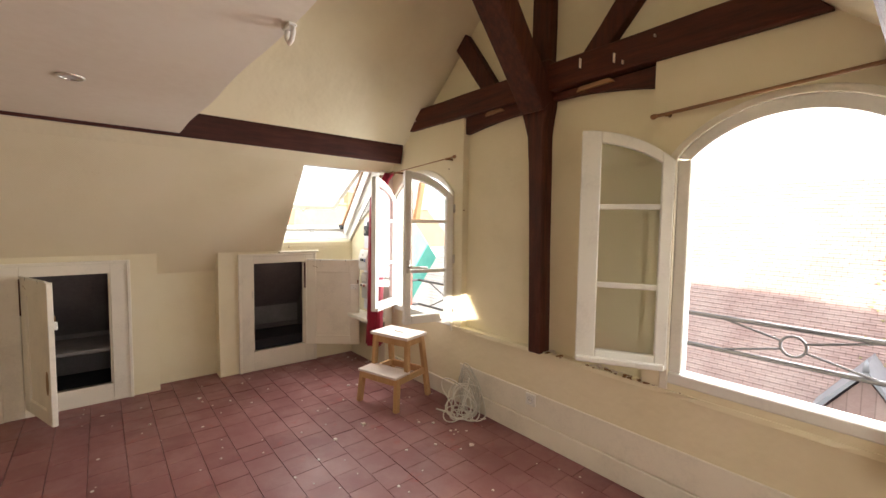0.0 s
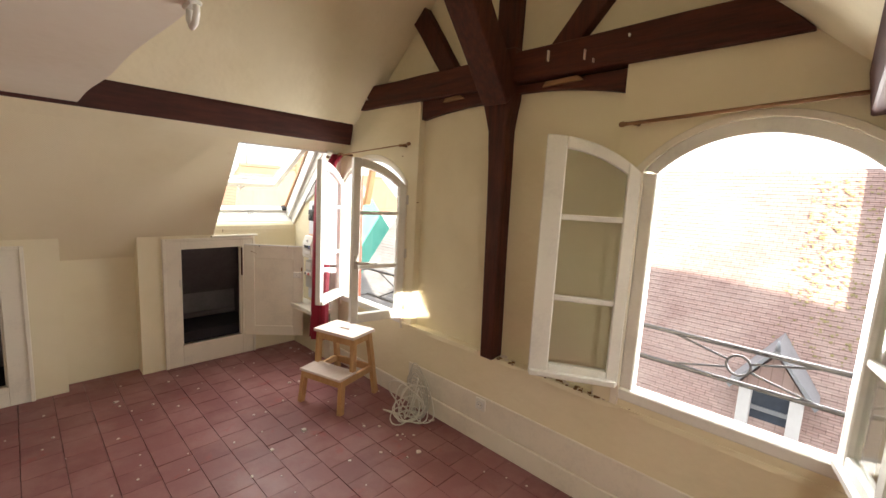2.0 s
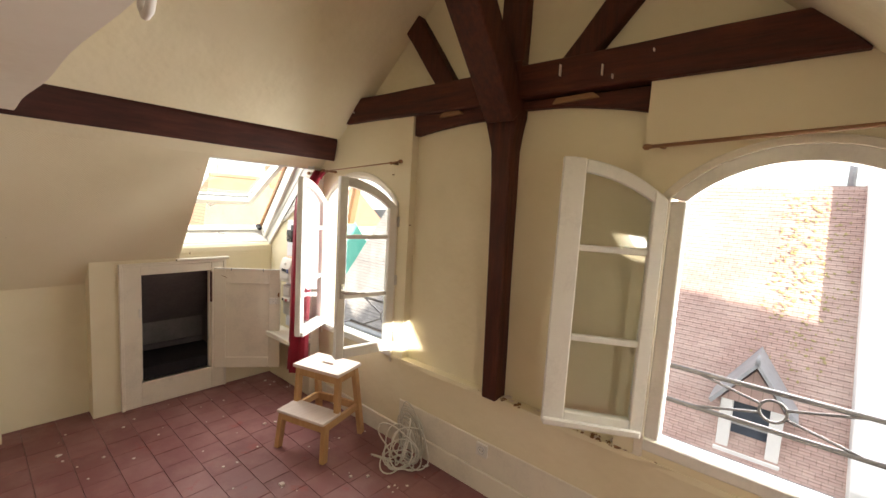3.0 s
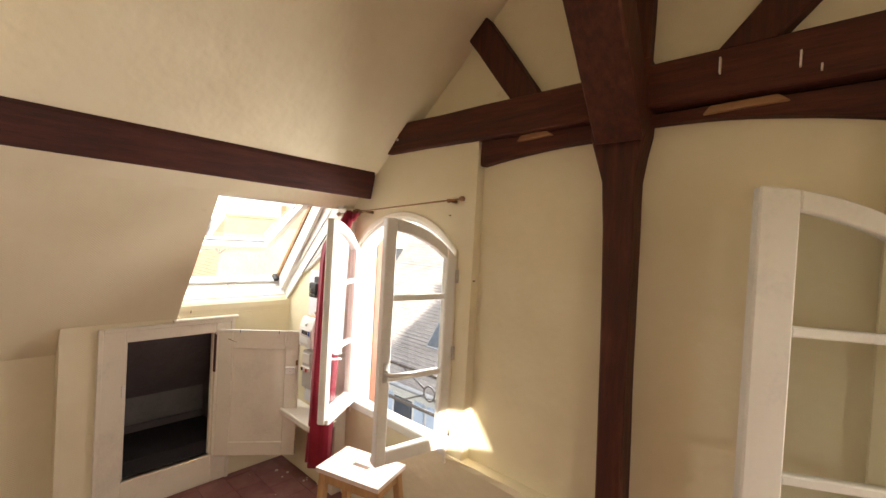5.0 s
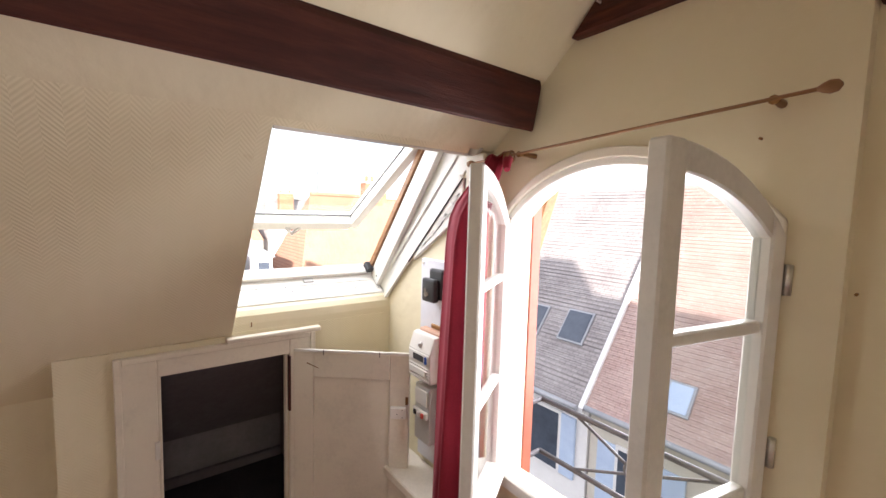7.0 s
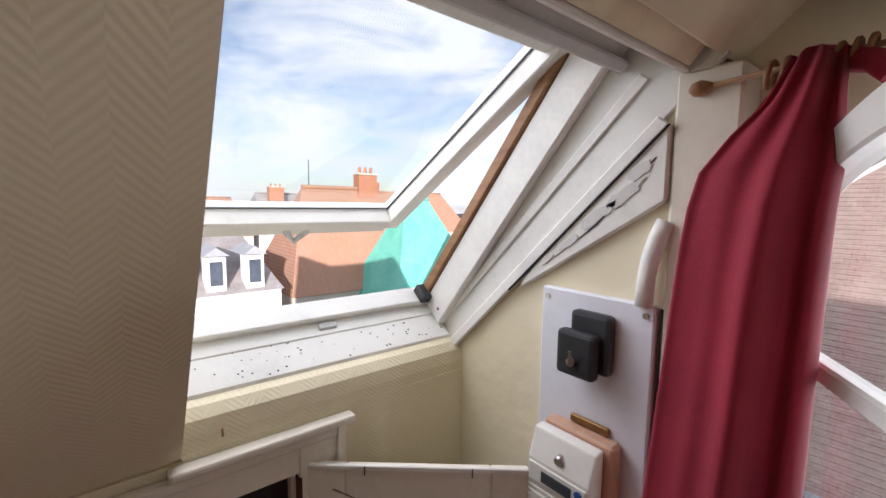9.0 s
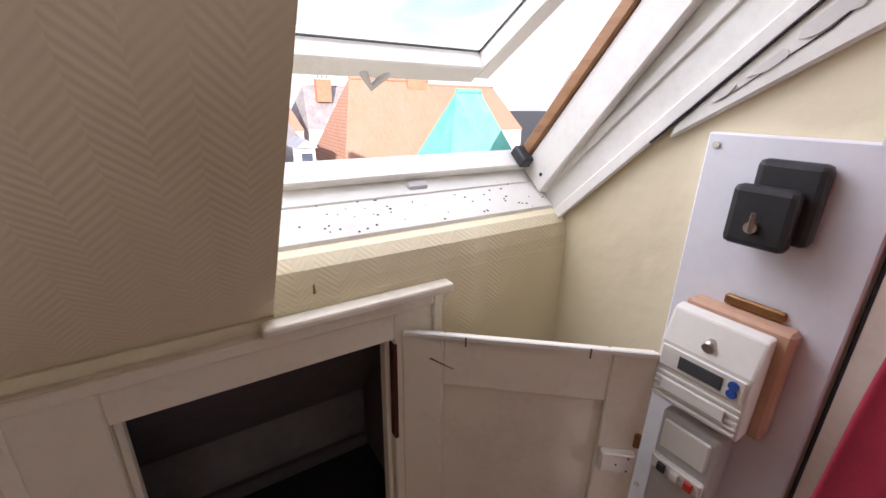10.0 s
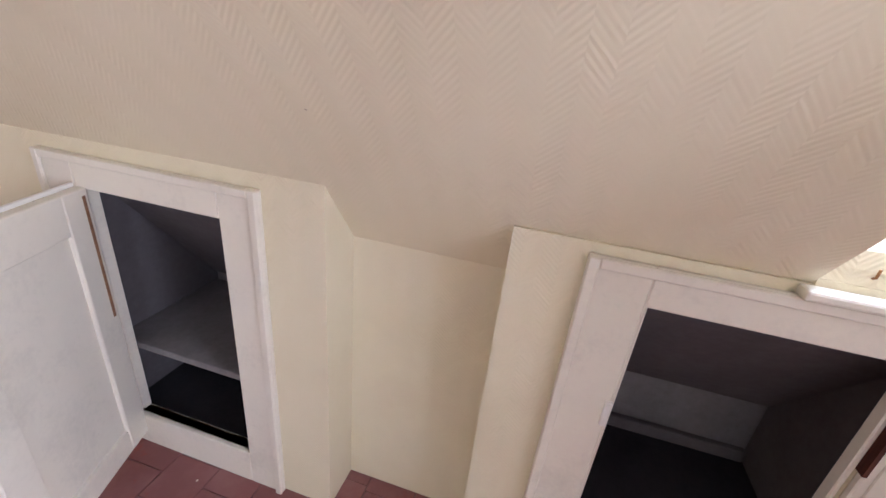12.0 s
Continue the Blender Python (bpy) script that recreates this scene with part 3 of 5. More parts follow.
def leaf(label, W, fw, sill_z, top_gap, hinge_x, side, angle, y_h, handle, bars, wd, st_free=0.052, depth=0.042):
    """One casement leaf, hinged at hinge_x and swung in; side +1 when it closes towards +x."""
    cx, h = W["cx"], W["half"] - fw
    ap, sp = W["apex"] - fw - top_gap, W["spring"] - 0.01 - top_gap
    zf = lambda u: arch_z(cx - h + u * h / wd, cx, h, sp, ap)
    e = thing("casement_leaf", label, "window leaf", "casement leaves")
    e.location = (hinge_x, y_h, 0)
    e.rotation_euler = (0, 0, radians(angle))
    z0 = sill_z + 0.004
    st, br = 0.052, 0.062
    X = lambda u: side * u
    ys, ye = (-depth, 0.0)

    def bx(name, u0, u1, za, zb, mat=WHITE, y0=ys, y1=ye, sw=0.005, label=""):
        a, b = sorted((X(u0), X(u1)))
        return boxpart(name, mat, e, (a, b, y0, y1, za, zb), label, sw)
    n = 14
    # stiles with heads cut to the curve
    for u0, u1 in ((0.0, st), (wd - st_free, wd)):
        us = [u0 + (u1 - u0) * i / 4 for i in range(5)]
        one("stile", WHITE, e, lambda bm: strip(bm, [(X(u), ys, z0) for u in us], [(X(u), ys, zf(u)) for u in us], (0, depth, 0)), "", 0.005)
    if st_free > 0.06:
        bx("stile_bead", wd - 0.034, wd - 0.004, z0 + 0.01, zf(wd) - 0.02, y0=ys - 0.010, y1=ys - 0.001)
    us = [st + (wd - st - st_free) * i / n for i in range(n + 1)]
    one("top_rail", WHITE, e, lambda bm: strip(bm, [(X(u), ys + 0.001, zf(u) - 0.055) for u in us], [(X(u), ys + 0.001, zf(u) - 0.001) for u in us], (0, depth - 0.002, 0)), "", 0.004)
    bx("bottom_rail", st, wd - st_free, z0, z0 + br, y0=ys + 0.001, y1=ye - 0.001)
    bx("drip_mould", 0.01, wd - 0.005, z0 + 0.0, z0 + 0.03, y0=ye + 0.001, y1=ye + 0.022)
    edges = [z0 + br]
    for zb in bars:
        bx("glazing_bar", st, wd - st_free, zb - 0.013, zb + 0.013, y0=ys + 0.008, y1=ye - 0.006, sw=0.004)
        edges.append(zb)
    ym = ys + depth * 0.5
    for i, za in enumerate(edges):
        if i + 1 < len(edges):
            zb = edges[i + 1]
            p = one("pane", GLASS, e, lambda bm: prism(bm, [(X(st - 0.005), ym, za - 0.005), (X(wd - st_free + 0.005), ym, za - 0.005), (X(wd - st_free + 0.005), ym, zb + 0.005), (X(st - 0.005), ym, zb + 0.005)], (0, 0.003, 0)))
        else:
            p = one("pane", GLASS, e, lambda bm: strip(bm, [(X(u), ym, za) for u in us], [(X(u), ym, zf(u) - 0.05) for u in us], (0, 0.003, 0)))
        p.visible_shadow = False
    for zc in (z0 + 0.09, (z0 + sp) / 2, sp - 0.09):
        one("hinge", STEEL, e, lambda bm: tube(bm, [(X(-0.006), ys - 0.004, zc - 0.032), (X(-0.006), ys - 0.004, zc + 0.032)], 0.008, 8), "small steel knuckle hinge")
    if handle:
        zc = handle
        u = wd - st_free * 0.5
        hp = bx("handle_plate", u - 0.013, u + 0.013, zc - 0.045, zc + 0.045, STEEL, ys - 0.008, ys, 0.004, "steel handle plate")
        one("handle", STEEL, hp, lambda bm: tube(bm, [(X(u), ys - 0.004, zc), (X(u), ys - 0.045, zc), (X(u - 0.012), ys - 0.056, zc), (X(u - 0.05), ys - 0.058, zc - 0.002), (X(u - 0.125), ys - 0.054, zc - 0.006)], [0.009, 0.009, 0.010, 0.010, 0.008], 10), "brushed steel lever handle")
    return e


leaf("white arched three-pane casement leaf with steel lever handle, swung open", W2, 0.024, 0.600, 0.012, W2["cx"] + W2["half"] - 0.024, -1, 78, -0.005, 1.022, (0.985, 1.345), 0.385)
leaf("white arched three-pane casement leaf folded open beside a red curtain", W2, 0.024, 0.600, 0.012, W2["cx"] - W2["half"] + 0.024, 1, -58, -0.005, 0, (0.985, 1.345), 0.385)
leaf("white arched three-pane casement leaf folded back towards the wall", W1, 0.046, 0.655, 0.0, 3.040, 1, -151, -0.018, 0, (1.045, 1.425), 0.408, 0.092)
leaf("white arched three-pane casement leaf standing open into the room", W1, 0.058, 0.655, 0.0, W1["cx"] + W1["half"] - 0.058, -1, 103, -0.005, 0, (1.045, 1.425), 0.345)


def railing(cx, half, y, zt, zb):
    r = thing("window_railing", "grey iron window guard with crossed bars and a ring", "railing", "window guards")
    one("top_bar", IRON, r, lambda bm: tube(bm, [(cx - half, y, zt), (cx + half, y, zt)], 0.011, 8))
    one("bottom_bar", IRON, r, lambda bm: tube(bm, [(cx - half, y, zb), (cx + half, y, zb)], 0.011, 8))
    zc = (zt + zb) / 2
    R = 0.045
    one("ring", IRON, r, lambda bm: tube(bm, [(cx + R * math.cos(a), y, zc + R * math.sin(a)) for a in [k * math.pi / 12 for k in range(24)]], 0.006, 6, True))
    for sx in (-1, 1):
        for sz, zz in ((1, zt), (-1, zb)):
            one("cross_bar", IRON, r, lambda bm: tube(bm, [(cx + sx * R * 0.9, y, zc + sz * 0.018), (cx + sx * half * 0.62, y, zz)], 0.006, 6))
    for sx in (-1, 1):
        for z in (zt, zb):
            one("wall_fixing", IRON, r, lambda bm: tube(bm, [(cx + sx * half, y, z), (cx + sx * half, OUT_Y - 0.01, z)], 0.010, 8))
    return r


railing(3.44, 0.46, 0.29, 0.895, 0.735)
railing(1.09, 0.42, 0.29, 0.79, 0.56)

# ---- knee wall with two built-in cupboards ----
C2 = dict(y0=-1.020, y1=-0.560, z0=0.175, z1=0.955)
C1 = dict(y0=-2.455, y1=-1.993, z0=0.130, z1=0.940)
bm = bmesh.new()


def front(bm, ya, yb, C, top):
    box(bm, -0.15, 0.0, ya, C["y0"] - 0.11, 0.0, top)
    box(bm, -0.03, 0.0, C["y0"] - 0.11, C["y0"], 0.0, top)
    box(bm, -0.03, 0.0, C["y1"], C["y1"] + 0.11, 0.0, top)
    box(bm, -0.15, 0.0, C["y1"] + 0.11, yb, 0.0, top)
    box(bm, -0.03, 0.0, C["y0"], C["y1"], 0.0, C["z0"])
    box(bm, -0.03, 0.0, C["y0"], C["y1"], C["z1"], top)


front(bm, -1.29, -0.43, C2, 1.060)
box(bm, -0.15, 0.0, -0.43, -0.07, 0.0, 1.100)
box(bm, -0.10, 0.0, -0.775, -0.43, 1.060, 1.100)
prism(bm, [(0.0, -0.775, 1.100), (-0.006, -0.775, 1.132), (-0.024, -0.775, 1.152), (-0.050, -0.775, 1.162), (-0.13, -0.775, 1.162), (-0.13, -0.775, 1.100)], (0, 0.705, 0))
front(bm, -2.75, -1.71, C1, 1.085)
box(bm, -0.24, -0.139, -1.71, -1.29, 0.0, 1.00)
box(bm, -0.10, 0.0, BACK_Y, -2.75, 0.0, 1.085)
setting(part("wall_west", bm, PAPER), "cream papered knee wall boxed out round two cupboards", "wall")


def cupboard_inside(name, C, deep, lift):
    c = thing(name, "cupboard hollow under the roof slope, its shade put into the colours", "cupboard", "eaves cupboards", at=(0, 0, 0))
    y0, y1 = C["y0"] - 0.10, C["y1"] + 0.10
    # floor, back and lining colours hold the hollow's shade
    boxpart("cupboard_floor", SHADE_AND_CRACK, c, (-deep, -0.035, y0, y1, C["z0"] - 0.06, C["z0"] + lift), soft_w=0)
    boxpart("back_panel", SHADED_WASH, c, (-deep - 0.02, -deep, y0, y1, 0.0, 1.05 - 1.236 * deep), soft_w=0)
    boxpart("side_panel", SHADE_LINING, c, (-deep, -0.031, y0 - 0.005, y0 + 0.005, 0.0, 0.93), soft_w=0)
    boxpart("side_panel", SHADE_LINING, c, (-deep, -0.031, y1 - 0.005, y1 + 0.005, 0.0, 0.93), soft_w=0)
    one("sloped_lining", SHADE_LINING, c, lambda bm: prism(bm, [(-0.031, y0, 1.020), (-deep, y0, 1.058 - 1.236 * deep), (-deep, y0, 1.038 - 1.236 * deep), (-0.031, y0, 1.000)], (0, y1 - y0, 0)))
    return c


cup2 = cupboard_inside("eaves_cupboard", C2, 0.45, 0.085)
boxpart("ledge", SHADE_LINING, cup2, (-0.449, -0.425, C2["y0"] - 0.09, C2["y1"] + 0.09, 0.26, 0.305))
cup1 = cupboard_inside("eaves_cupboard", C1, 0.50, -0.03)
# shelf colour is dimmed for the shade in here
boxpart("shelf", SHADED_WASH, cup1, (-0.50, -0.045, C1["y0"] - 0.1, C1["y1"] + 0.1, 0.36, 0.385), "shelf board greyed for the cupboard's shade")


def door_surround(C, ya, yb, top, mould_y1):
    """Flat casing with a raised outer bead, and a small shelf mould on top."""
    d = setting(thing("door_1", "cream painted cupboard door casing with raised bead", "door casing"), "cream painted cupboard door casing with raised bead", "door casing")
    t = 0.016
    boxpart("casing_side", CREAM, d, (0.0, t, ya, C["y0"], 0.0, top))
    boxpart("casing_side", CREAM, d, (0.0, t, C["y1"], yb, 0.0, top))
    boxpart("casing_head", CREAM, d, (0.0, t, C["y0"], C["y1"], C["z1"], top))
    boxpart("threshold", CREAM, d, (-0.034, t, C["y0"], C["y1"], 0.0, C["z0"]))
    boxpart("bead", CREAM, d, (t, t + 0.010, ya, ya + 0.022, 0.0, top))
    boxpart("bead", CREAM, d, (t, t + 0.010, yb - 0.022, yb, 0.0, top))
    boxpart("bead", CREAM, d, (t, t + 0.010, ya + 0.022, yb - 0.022, top - 0.022, top))
    for y in (C["y0"], C["y1"]):
        sg = 1 if y == C["y0"] else -1
        a, b = sorted((y, y + sg * 0.012))
        boxpart("rebate", CREAM, d, (-0.034, -0.004, a, b, C["z0"], C["z1"]))
    if mould_y1:
        boxpart("strike_plate", IVORY, d, (t - 0.004, t + 0.009, C["y0"] - 0.012, C["y0"] + 0.003, C["z1"] - 0.30, C["z1"] - 0.235), "small ivory strike plate", 0.002)
    yh = C["y1"] if mould_y1 else C["y0"]
    boxpart("hinge_strip", BEAM_Z, d, (-0.003, t + 0.0015, yh - 0.003, yh + 0.005, C["z1"] - 0.25, C["z1"] - 0.01), "dark bare strip beside the hinge", 0)
    if mould_y1 is not None:
        boxpart("shelf_mould", CREAM, d, (0.0, 0.036, mould_y1[0], mould_y1[1], top, top + 0.020), soft_w=0.006, seg=2)
    return d


door_surround(C2, -1.141, -0.452, 1.040, (-0.80, -0.43))
door_surround(C1, -2.575, -1.875, 1.032, None)


def cupboard_door(label, w, h, at, ang, lock, hole):
    """A panelled leaf, hinged at its local origin, w along local x; its rough back faces local +y."""
    d = thing("cupboard_door", label, "cupboard door", "cupboard doors", at=at)
    d.rotation_euler = (0, 0, radians(ang))
    t, s = 0.030, 0.085
    for a, b in ((0.0, s), (w - s, w)):
        boxpart("stile", CREAM, d, (a, b, 0, t, 0, h), soft_w=0.003)
    boxpart("rail", CREAM, d, (s, w - s, 0.0005, t - 0.0005, 0, s), soft_w=0.003)
    boxpart("rail", CREAM, d, (s, w - s, 0.0005, t - 0.0005, h - s * 1.3, h), soft_w=0.003)
    boxpart("panel", CREAM, d, (s - 0.004, w - s + 0.004, 0.012, t - 0.012, s - 0.004, h - s * 1.3 + 0.004), soft_w=0.002)
    boxpart("rebate_lip", WHITE, d, (0.004, w - 0.004, -0.006, 0.004, h + 0.0005, h + 0.012), soft_w=0.002)
    for x in (w * 0.26, w * 0.74):
        boxpart("notch", BLACK, d, (x, x + 0.003, -0.0065, -0.0058, h - 0.010, h + 0.011), "", 0)
    one("scratch", BRASS, d, lambda bm: prism(bm, [(0.055, -0.0004, h - 0.050), (0.105, -0.0004, h - 0.070), (0.108, -0.0004, h - 0.069), (0.060, -0.0004, h - 0.047)], (0, 0.001, 0)), "dark scratch in the paint")
    for z in (0.12, h - 0.12):
        one("hinge", BRASS, d, lambda bm: tube(bm, [(-0.005, t * 0.5, z - 0.03), (-0.005, t * 0.5, z + 0.03)], 0.006, 8), "painted-over butt hinge")
    boxpart("bare_edge", BAREWOOD, d, (0.012, 0.022, t, t + 0.0015, h * 0.55, h - 0.02), "strip of bare brown wood", 0)
    sg = -1 if lock > 0 else 1
    yf = 0.0 if lock > 0 else t
    lz = h * 0.70
    a, b = sorted((yf, yf + sg * 0.020))
    lk = boxpart("lock_case", IVORY, d, (w - 0.078, w - 0.012, a, b, lz - 0.028, lz + 0.020), "cream painted rim lock", 0.003)
    a, b = sorted((yf, yf + sg * 0.008))
    boxpart("catch_plate", BRASS, d, (w - 0.016, w - 0.004, a, b, lz + 0.028, lz + 0.062), "small tarnished catch plate", 0.002)
    c = yf + sg * 0.0205
    for dx, dz in ((0.030, -0.006), (0.052, -0.020), (0.052, 0.012)):
        one("screw", BLACK, lk, lambda bm: tube(bm, [(w - 0.078 + dx, c, lz + dz), (w - 0.078 + dx, c + sg * 0.001, lz + dz)], 0.0022, 6))
    if hole:
        one("worn_patch", BRASS, d, lambda bm: prism(bm, [(w - 0.045 + 0.020 * math.cos(k * math.pi / 8), -0.003, h * 0.30 + 0.075 * math.sin(k * math.pi / 8)) for k in range(16)], (0, 0.002, 0)), "dark worn handle patch")
    return d


cupboard_door("cream panelled cupboard door standing open beside the meter board", 0.495, 0.80, (0.020, -0.545, 0.165), 50, 1, False)
cupboard_door("cream cupboard door hanging open into the room", 0.455, 0.885, (0.022, -2.450, 0.060), 20, -1, True)

# ---- roof window over the corner ----
sk = setting(thing("window_3", "white roof window propped open over the rooftops", "roof window"), "white roof window propped open over the rooftops", "roof window")
SY0, SY1 = -0.905, -0.078
SILL_Y = -0.774


def slope_box(bm, s0, s1, n0, n1, y0, y1):
    q = [on_slope(s0, n0, y0), on_slope(s1, n0, y0), on_slope(s1, n1, y0), on_slope(s0, n1, y0)]
    prism(bm, q, (0, y1 - y0, 0))


def slope_part(name, mat, parent, dims, label="", sw=0.004):
    return one(name, mat, parent, lambda bm: slope_box(bm, *dims), label, sw)


def slope_poly(name, mat, pts, y0, y1, label="", sw=0.003):
    return one(name, mat, sk, lambda bm: prism(bm, [on_slope(a, b, y0) for a, b in pts], (0, y1 - y0, 0)), label, sw)


slope_part("frame_bottom", WHITE, sk, (-0.032, 0.016, 0.175, 0.235, SY0, SY1))
slope_part("frame_inner_bottom", WHITE, sk, (0.017, 0.036, 0.215, 0.275, SY0 + 0.04, SY1 - 0.027))
slope_part("frame_top", WHITE, sk, (0.835, 0.90, 0.125, 0.225, SY0, SY1))
slope_part("top_rail", GREYPL, sk, (0.822, 0.846, 0.100, 0.124, SY0, SY1 - 0.006), "grey metal rail across the head")
slope_part("frame_side", WHITE, sk, (0.017, 0.834, 0.135, 0.225, SY1 - 0.026, SY1))
slope_part("frame_side", WHITE, sk, (0.017, 0.834, 0.135, 0.225, SY0, SY0 + 0.035))
slope_part("frame_edge", BAREWOOD, sk, (0.040, 0.83, 0.226, 0.258, SY1 - 0.034, SY1 - 0.014), "bare wood outer edge of the frame")
slope_poly("reveal_board", WHITE, [(-0.02, 0.062), (0.93, -0.030), (0.93, 0.23), (-0.02, 0.23)], SY1 + 0.001, SY1 + 0.020)
slope_poly("rafter_board", WHITE, [(0.012, 0.135), (0.84, 0.052), (0.84, 0.075), (0.012, 0.158)], SY1 - 0.005, SY1)
slope_poly("rafter_trim", WHITE, [(0.0, 0.056), (0.80, -0.035), (0.80, -0.008), (0.0, 0.083)], SY1 - 0.012, SY1)
slope_poly("crack", SHADE_AND_CRACK, [(0.30, 0.0205), (0.80, -0.0365), (0.80, -0.0345), (0.30, 0.0235)], SY1 - 0.0128, SY1 - 0.008, "dark open joint along the rafter trim", 0)
slope_part("head_board", WHITE, sk, (0.872, 0.884, 0.0, 0.110, SILL_Y, SY1))
one("sill_board", WHITE, sk, lambda bm: prism(bm, [(-0.040, SILL_Y, 1.164), (-0.135, SILL_Y, 1.236), (-0.150, SILL_Y, 1.216), (-0.056, SILL_Y, 1.144)], (0, SY1 - SILL_Y, 0)), "fly-specked white sill board", 0.006)
for ys_ in (SY1 - 0.0265, SY1 - 0.0125):
    one("screw_head", BLACK, sk, lambda bm: tube(bm, [on_slope(0.055, 0.165, ys_), on_slope(0.055, 0.165, ys_ - 0.001)], 0.005, 8))
one("latch_keep", GREYPL, sk, lambda bm: slope_box(bm, 0.002, 0.022, 0.190, 0.214, -0.455, -0.405), "grey plastic latch keep", 0.004)
one("stop_block", BLACK, sk, lambda bm: slope_box(bm, 0.036, 0.066, 0.205, 0.26, SY1 - 0.060, SY1 - 0.027), "black rubber stop", 0.004)


def sash_pt(l, n, y):
    """l down the sash from its top hinge, n outwards."""
    a = on_slope(0.850, 0.262, y)
    b = on_slope(0.100, 0.548, y)
    d = (b - a).normalized()
    nn = Vector((0, 1, 0)).cross(d)
    if nn.dot(N_OUT) < 0:
        nn = -nn
    return a + d * l + nn * n


def sash_part(name, mat, l0, l1, n0, n1, y0, y1, label="", sw=0.004):
    return one(name, mat, sk, lambda bm: prism(bm, [sash_pt(l0, n0, y0), sash_pt(l1, n0, y0), sash_pt(l1, n1, y0), sash_pt(l0, n1, y0)], (0, y1 - y0, 0)), label, sw)


SA, SB = SY0 + 0.030, SY1 - 0.012
sash_part("sash_side", WHITE, 0, 0.812, -0.050, 0.025, SB - 0.048, SB)
sash_part("sash_side", WHITE, 0, 0.812, -0.025, 0.025, SA, SA + 0.045)
sash_part("sash_bottom", WHITE, 0.764, 0.832, -0.050, 0.024, SA + 0.045, SB - 0.045)
sash_part("sash_top", WHITE, -0.01, 0.06, -0.035, 0.025, SA + 0.045, SB - 0.045)
sash_part("sash_seal", BLACK, 0.833, 0.841, -0.020, 0.030, SA, SB, "black rubber seal")
p = sash_part("pane", GLASS, 0.05, 0.77, 0.004, 0.009, SA + 0.04, SB - 0.04, "", 0)
p.visible_shadow = False
one("latch", GREYPL, sk, lambda bm: (tube(bm, [sash_pt(0.80, -0.03, -0.475), sash_pt(0.815, -0.055, -0.460), sash_pt(0.85, -0.062, -0.435), sash_pt(0.815, -0.050, -0.405), sash_pt(0.80, -0.03, -0.395)], 0.010, 8)), "grey plastic handle latch")


sash_part("gasket", BLACK, 0.052, 0.764, -0.004, 0.0, SB - 0.052, SB - 0.0485, "dark glazing gasket", 0)
sash_part("gasket", BLACK, 0.7585, 0.762, -0.004, 0.0, SA + 0.05, SB - 0.053, "dark glazing gasket", 0)


# ---- step stool ----
def step_stool():
    s = thing("step_stool", "pale beech step stool with two whitened treads", "stool", at=(1.233, -0.345, 0.0))
    s.rotation_euler = (0, 0, radians(17))

    def tread(name, y0, y1, hw, z0, z1, slot):
        bm = bmesh.new()
        if slot:
            box(bm, -hw, -0.045, y0, y1, z0, z1)
            box(bm, 0.045, hw, y0, y1, z0, z1)
            ym = (y0 + y1) / 2
            box(bm, -0.045, 0.045, y0, ym - 0.013, z0, z1)
            box(bm, -0.045, 0.045, ym + 0.013, y1, z0, z1)
        else:
            box(bm, -hw, hw, y0, y1, z0, z1)
            soften(bm, 0.006, 2)
        part(name, bm, STEPTOP, s, "whitened wooden tread")
    tread("top_tread", -0.075, 0.165, 0.178, 0.482, 0.502, True)
    tread("lower_tread", -0.205, -0.035, 0.180, 0.232, 0.252, False)
    for sx in (-1, 1):
        x = 0.152 * sx
        one("back_leg", PINE, s, lambda bm: bar(bm, (x * 1.16, 0.195, 0.0), (x, 0.125, 0.482), 0.034, 0.042, (0, 1, 0)), "", 0.004)
        one("front_leg", PINE, s, lambda bm: bar(bm, (x * 1.16, -0.190, 0.0), (x * 1.08, -0.165, 0.232), 0.034, 0.042, (0, 1, 0)), "", 0.004)
        one("upper_leg", PINE, s, lambda bm: bar(bm, (x * 1.06, -0.050, 0.190), (x, -0.040, 0.482), 0.034, 0.040, (0, 1, 0)), "", 0.004)
        one("side_rail", PINE, s, lambda bm: bar(bm, (x * 1.09, -0.165, 0.205), (x * 1.09, 0.160, 0.205), 0.022, 0.046, (0, 0, 1)), "", 0.003)
        one("top_side_rail", PINE, s, lambda bm: bar(bm, (x, -0.055, 0.455), (x, 0.13, 0.455), 0.022, 0.05, (0, 0, 1)), "", 0.003)
    for y, z in ((-0.045, 0.452), (0.130, 0.452), (0.155, 0.205)):
        one("cross_rail", PINE, s, lambda bm: bar(bm, (-0.15, y, z), (0.15, y, z), 0.020, 0.05, (0, 0, 1)), "", 0.003)
    one("front_rail", PINE, s, lambda bm: bar(bm, (-0.16, -0.178, 0.205), (0.16, -0.178, 0.205), 0.020, 0.046, (0, 0, 1)), "", 0.003)


step_stool()


